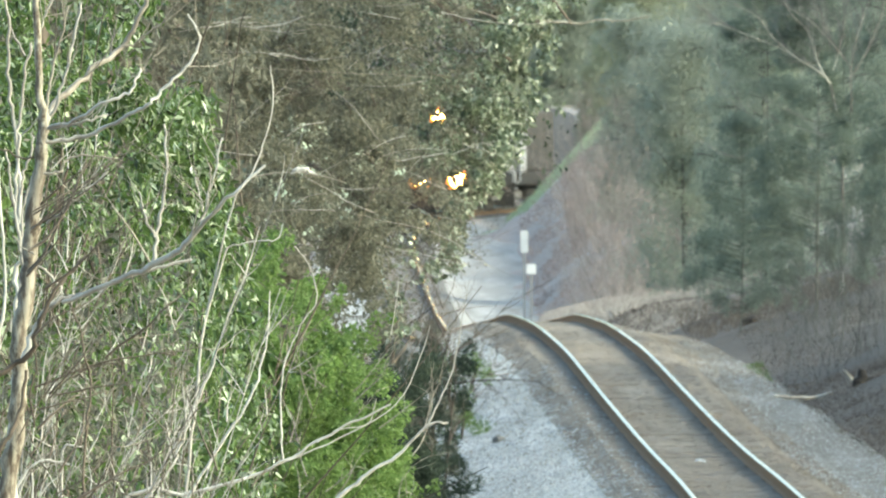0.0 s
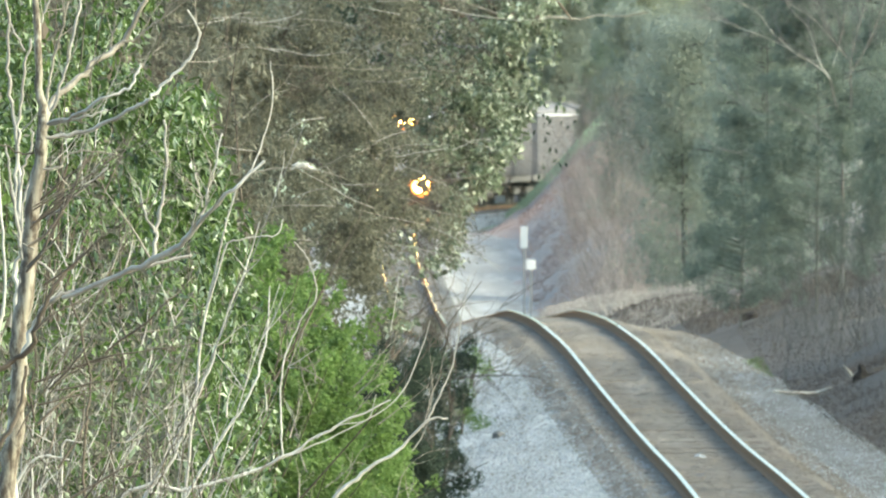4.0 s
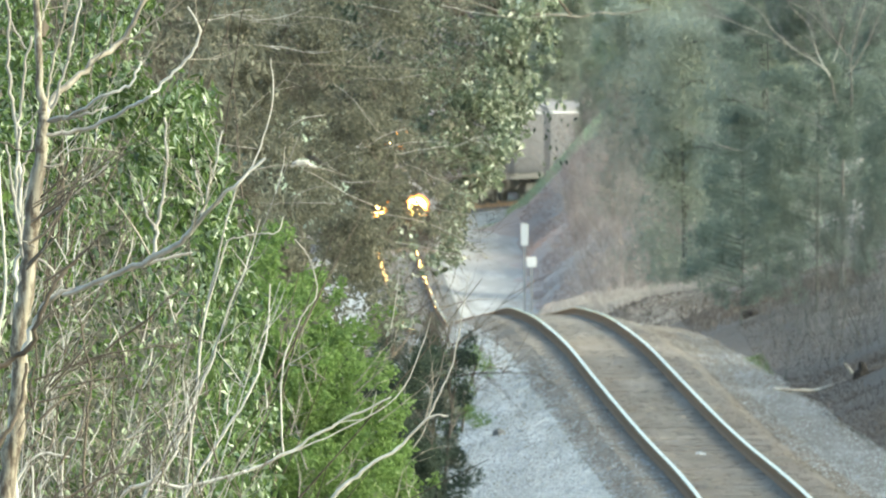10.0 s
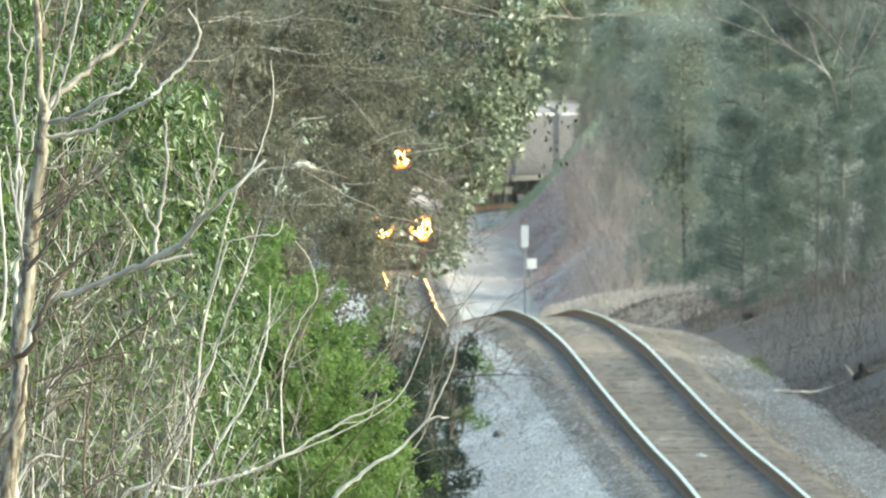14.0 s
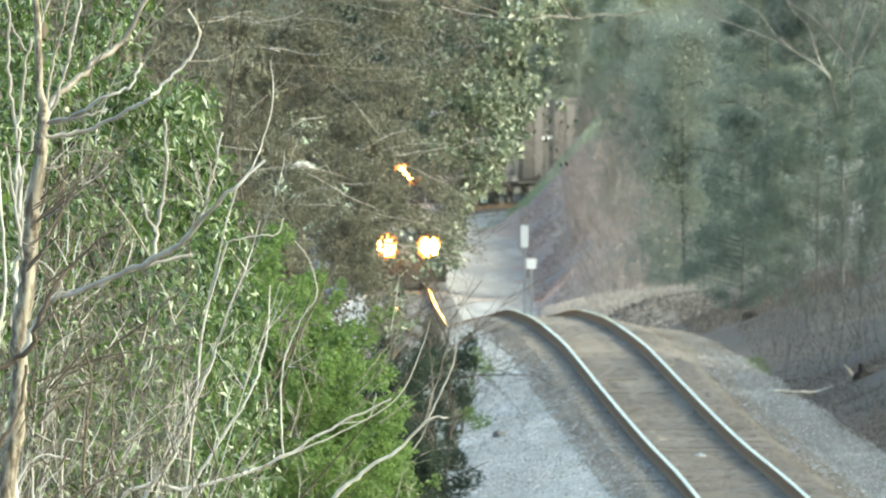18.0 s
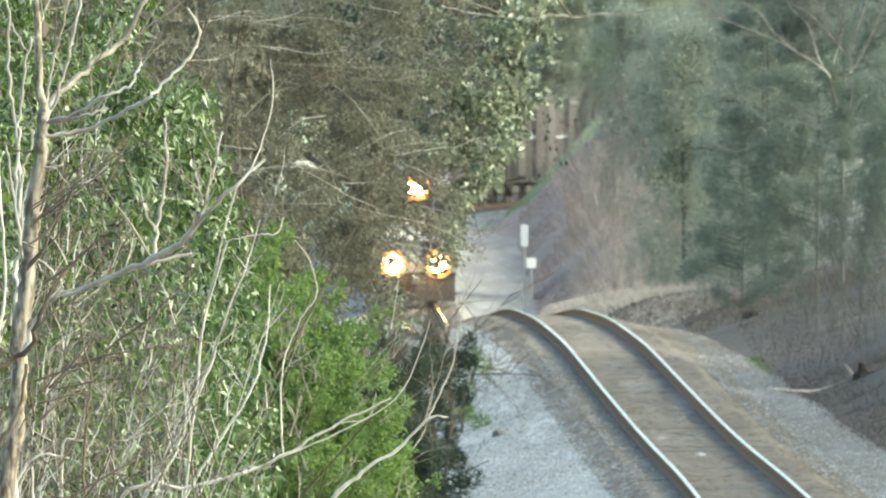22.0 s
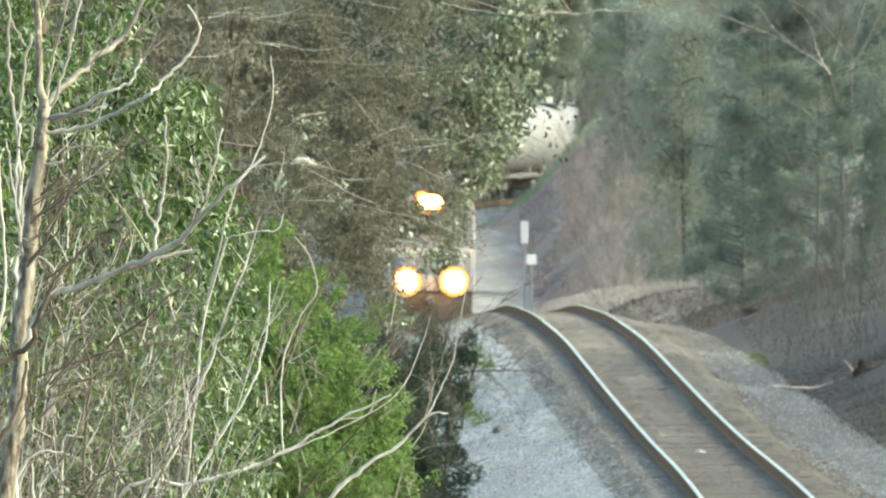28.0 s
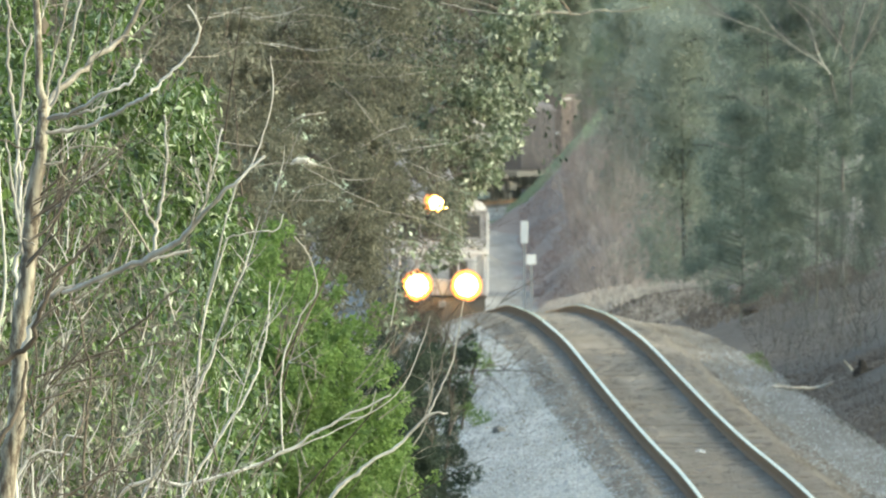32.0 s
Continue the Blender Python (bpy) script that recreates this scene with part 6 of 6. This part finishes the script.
def covered_hopper(length, mat, label, name="covered_hopper"):
    root = empty(name, (0, 0, 0), label, "freight car", "freight cars")
    h = length / 2
    bm = bmesh.new()
    prof = [(-1.55, 1.3), (-1.6, 1.6), (-1.6, 3.9), (-1.45, 4.2), (-0.7, 4.45), (0.7, 4.45), (1.45, 4.2), (1.6, 3.9), (1.6, 1.6), (1.55, 1.3)]
    stations = [(-h + 0.8, 0)] + [(y + d, o) for y in np.linspace(-h + 1.4, h - 1.4, 14) for d, o in ((-0.07, 0), (-0.05, 0.07), (0.05, 0.07), (0.07, 0))] + [(h - 0.8, 0)]
    rows = [[bm.verts.new((x + math.copysign(o, x) * (abs(x) > 1.5 and z < 4), y, z)) for x, z in prof] for y, o in stations]
    for near, far in zip(rows, rows[1:]):
        for i in range(len(prof)):
            j = (i + 1) % len(prof)
            bm.faces.new((near[i], near[j], far[j], far[i]))
    bm.faces.new(rows[0][::-1])
    bm.faces.new(rows[-1])
    bmesh.ops.recalc_face_normals(bm, faces=bm.faces)
    part("body", bm, mat, root)
    bm = bmesh.new()
    box(bm, -0.45, 0.45, -h + 0.9, h - 0.9, 4.5, 4.56)
    # light hoppers get a white edge: the sunlit rim put into its colour
    trim = mat if mat is M_DARKHOPPER else M_STRIPE
    part("roof_walk", bm, mat, root, "running board along the roof")
    for s in (-1, 1):
        bm = bmesh.new()
        box(bm, s * 1.62 - 0.06, s * 1.62 + 0.06, -h + 0.8, h - 0.8, 3.92, 4.0)
        part("top_edge", bm, trim, root, "edge rail along the car's top")
    bm = bmesh.new()
    box(bm, -1.5, 1.5, -h, h, 1.0, 1.3, 0.04)
    for y in (-h * 0.5, 0, h * 0.5):
        box(bm, -0.8, 0.8, y - 0.6, y + 0.6, 0.45, 1.1, 0.2)
    part("underframe", bm, M_BOGIE, root)
    for y in (-h + 0.1, h - 0.1):
        bm = bmesh.new()
        for z in np.arange(1.4, 4.2, 0.4):
            box(bm, -1.5, -1.0, y - 0.02, y + 0.02, z, z + 0.03)
        for x in (-1.5, -1.0):
            box(bm, x - 0.02, x + 0.02, y - 0.02, y + 0.02, 1.2, 4.2)
        part("end_ladder", bm, mat, root)
    for y in (-h + 2.2, h - 2.2):
        bogie(root, y)
    for s in (-1, 1):
        coupler(root, s * h, s)
    return root


def boxcar(length, mat, label):
    root = empty("boxcar", (0, 0, 0), label, "freight car", "freight cars")
    h = length / 2
    bm = bmesh.new()
    stations = [(-h + 0.3, 0)] + [(y + d, o) for y in np.linspace(-h + 0.6, h - 0.6, 13) for d, o in ((-0.08, 0), (-0.06, 0.06), (0.06, 0.06), (0.08, 0))] + [(h - 0.3, 0)]
    rows = [[bm.verts.new((s * (1.58 + o), y, z)) for s, z in ((-1, 1.1), (-1, 4.6), (1, 4.6), (1, 1.1))] for y, o in stations]
    for near, far in zip(rows, rows[1:]):
        for i in range(4):
            bm.faces.new((near[i], near[(i + 1) % 4], far[(i + 1) % 4], far[i]))
    bm.faces.new(rows[0][::-1])
    bm.faces.new(rows[-1])
    bmesh.ops.recalc_face_normals(bm, faces=bm.faces)
    body = part("body", bm, mat, root)
    for s in (-1, 1):
        bm = bmesh.new()
        box(bm, s * 1.66 - 0.04, s * 1.66 + 0.04, -1.6, 1.6, 1.2, 4.4, 0.02)
        part("sliding_door", bm, mat, root)
        bm = bmesh.new()
        box(bm, -1.5, 1.5, s * (h - 0.28) - 0.03, s * (h - 0.28) + 0.03, 2.85, 2.97)
        part("end_rail", bm, M_STRIPE, body, "pale crossbar on the end wall")
        bm = bmesh.new()
        box(bm, s * 1.66 - 0.02, s * 1.66 + 0.02, h - 3.6, h - 0.9, 2.84, 2.96, 0.01)
        part("side_mark", bm, M_STRIPE, body, "pale bar on the side wall")
        bm = bmesh.new()
        box(bm, s * 1.64 - 0.03, s * 1.64 + 0.03, -h + 0.5, -h + 3.2, 4.40, 4.52, 0.01)
        part("top_mark", bm, M_TANK, body, "pale bar under the eaves")
        coupler(root, s * (h - 0.2), s)
    bm = bmesh.new()
    box(bm, -1.62, 1.62, -h + 0.28, h - 0.28, 4.58, 4.68, 0.03)
    part("roof", bm, mat, root)
    bm = bmesh.new()
    box(bm, -1.4, 1.4, -h + 0.2, h - 0.2, 0.9, 1.12, 0.03)
    part("underframe", bm, M_BOGIE, root)
    for y in (-h + 2.3, h - 2.3):
        bogie(root, y)
    return root


def tank_car(length):
    root = empty("tank_car", (0, 0, 0), "white cylindrical tank car", "freight car", "freight cars")
    h = length / 2
    bm = bmesh.new()
    ys = [-h + 0.7, -h + 0.78, -h + 1.0, -h + 1.4, h - 1.4, h - 1.0, h - 0.78, h - 0.7]
    rs = [0.35, 0.85, 1.28, 1.5, 1.5, 1.28, 0.85, 0.35]
    rings = [[bm.verts.new((r * math.cos(a), y, 2.65 + r * math.sin(a))) for a in np.linspace(0, 2 * np.pi, 32, endpoint=False)] for y, r in zip(ys, rs)]
    for a, b in zip(rings, rings[1:]):
        for i in range(32):
            j = (i + 1) % 32
            bm.faces.new((a[i], a[j], b[j], b[i]))
    bm.faces.new(rings[0])
    bm.faces.new(rings[-1])
    bmesh.ops.recalc_face_normals(bm, faces=bm.faces)
    part("tank", bm, M_TANK, root, "white tank barrel", smooth=True)
    bm = bmesh.new()
    cyl(bm, (0, 0, 4.3), 0.45, 0.5, "z", 20)
    part("dome", bm, M_TANK, root)
    bm = bmesh.new()
    box(bm, -1.2, 1.2, -1.6, 1.6, 4.22, 4.28)
    for x in (-1.2, 1.2):
        for y in (-1.6, 1.6):
            cyl(bm, (x, y, 4.75), 0.025, 1.0, "z", 6)
    part("platform", bm, M_STEEL, root)
    bm = bmesh.new()
    box(bm, -1.2, 1.2, -h, h, 0.95, 1.15, 0.03)
    part("underframe", bm, M_BOGIE, root)
    for s in (-1, 1):
        bm = bmesh.new()
        box(bm, -0.9, 0.9, s * (h - 2.3) - 0.3, s * (h - 2.3) + 0.3, 1.15, 1.75, 0.03)
        part("saddle", bm, M_BOGIE, root)
    for y in (-h + 2.0, h - 2.0):
        bogie(root, y)
    for s in (-1, 1):
        coupler(root, s * (h - 0.1), s)
    return root


def on_track(y, half=6.0):
    """Pose of a vehicle whose middle is at distance y."""
    (ax, az), (bx, bz), (mx, mz) = track(y - half), track(y + half), track(y)
    return pose(mx, y, mz, math.degrees(math.atan2(bz - az, 2 * half)), 0, -math.degrees(math.atan2(bx - ax, 2 * half)))


SPEED, FRONT = 8.3, 1110.0   # metres a second towards the camera; where its lamps are at the start


def make_train():
    protos = {"loco": (locomotive(), 22.6), "second": (locomotive(False), 22.6), "dark": (covered_hopper(15.9, M_DARKHOPPER, "dull purplish-grey covered hopper car"), 17.0), "hopper": (covered_hopper(17.2, M_HOPPER, "light grey covered hopper car"), 18.3), "tan": (boxcar(11.2, M_BOXCAR, "tan-brown boxcar with pale bars"), 13.0),
              "brown": (boxcar(11.2, M_BROWNCAR, "dull brown boxcar with pale bars"), 13.0), "tank": (tank_car(17.6), 18.6)}
    order = ["loco", "second"] + ["hopper"] * 7 + ["tan"] * 6 + ["tank"] * 2 + ["dark"] + ["brown"] * 5
    used, made, back = set(), [], 0.0
    for kind in order:
        ob, length = protos[kind]
        middle = back + (11.0 if kind in ("loco", "second") else length / 2)
        if kind in used:
            ob = copy_thing(ob, Matrix())
        used.add(kind)
        made.append((ob, middle))
        back += length
    return made


TRAIN = make_train()


def motions():
    for ob, middle in TRAIN:
        walk(ob, [(t, on_track(FRONT + middle - SPEED * t)) for t in np.arange(0, 33, 2.0)])


motions()
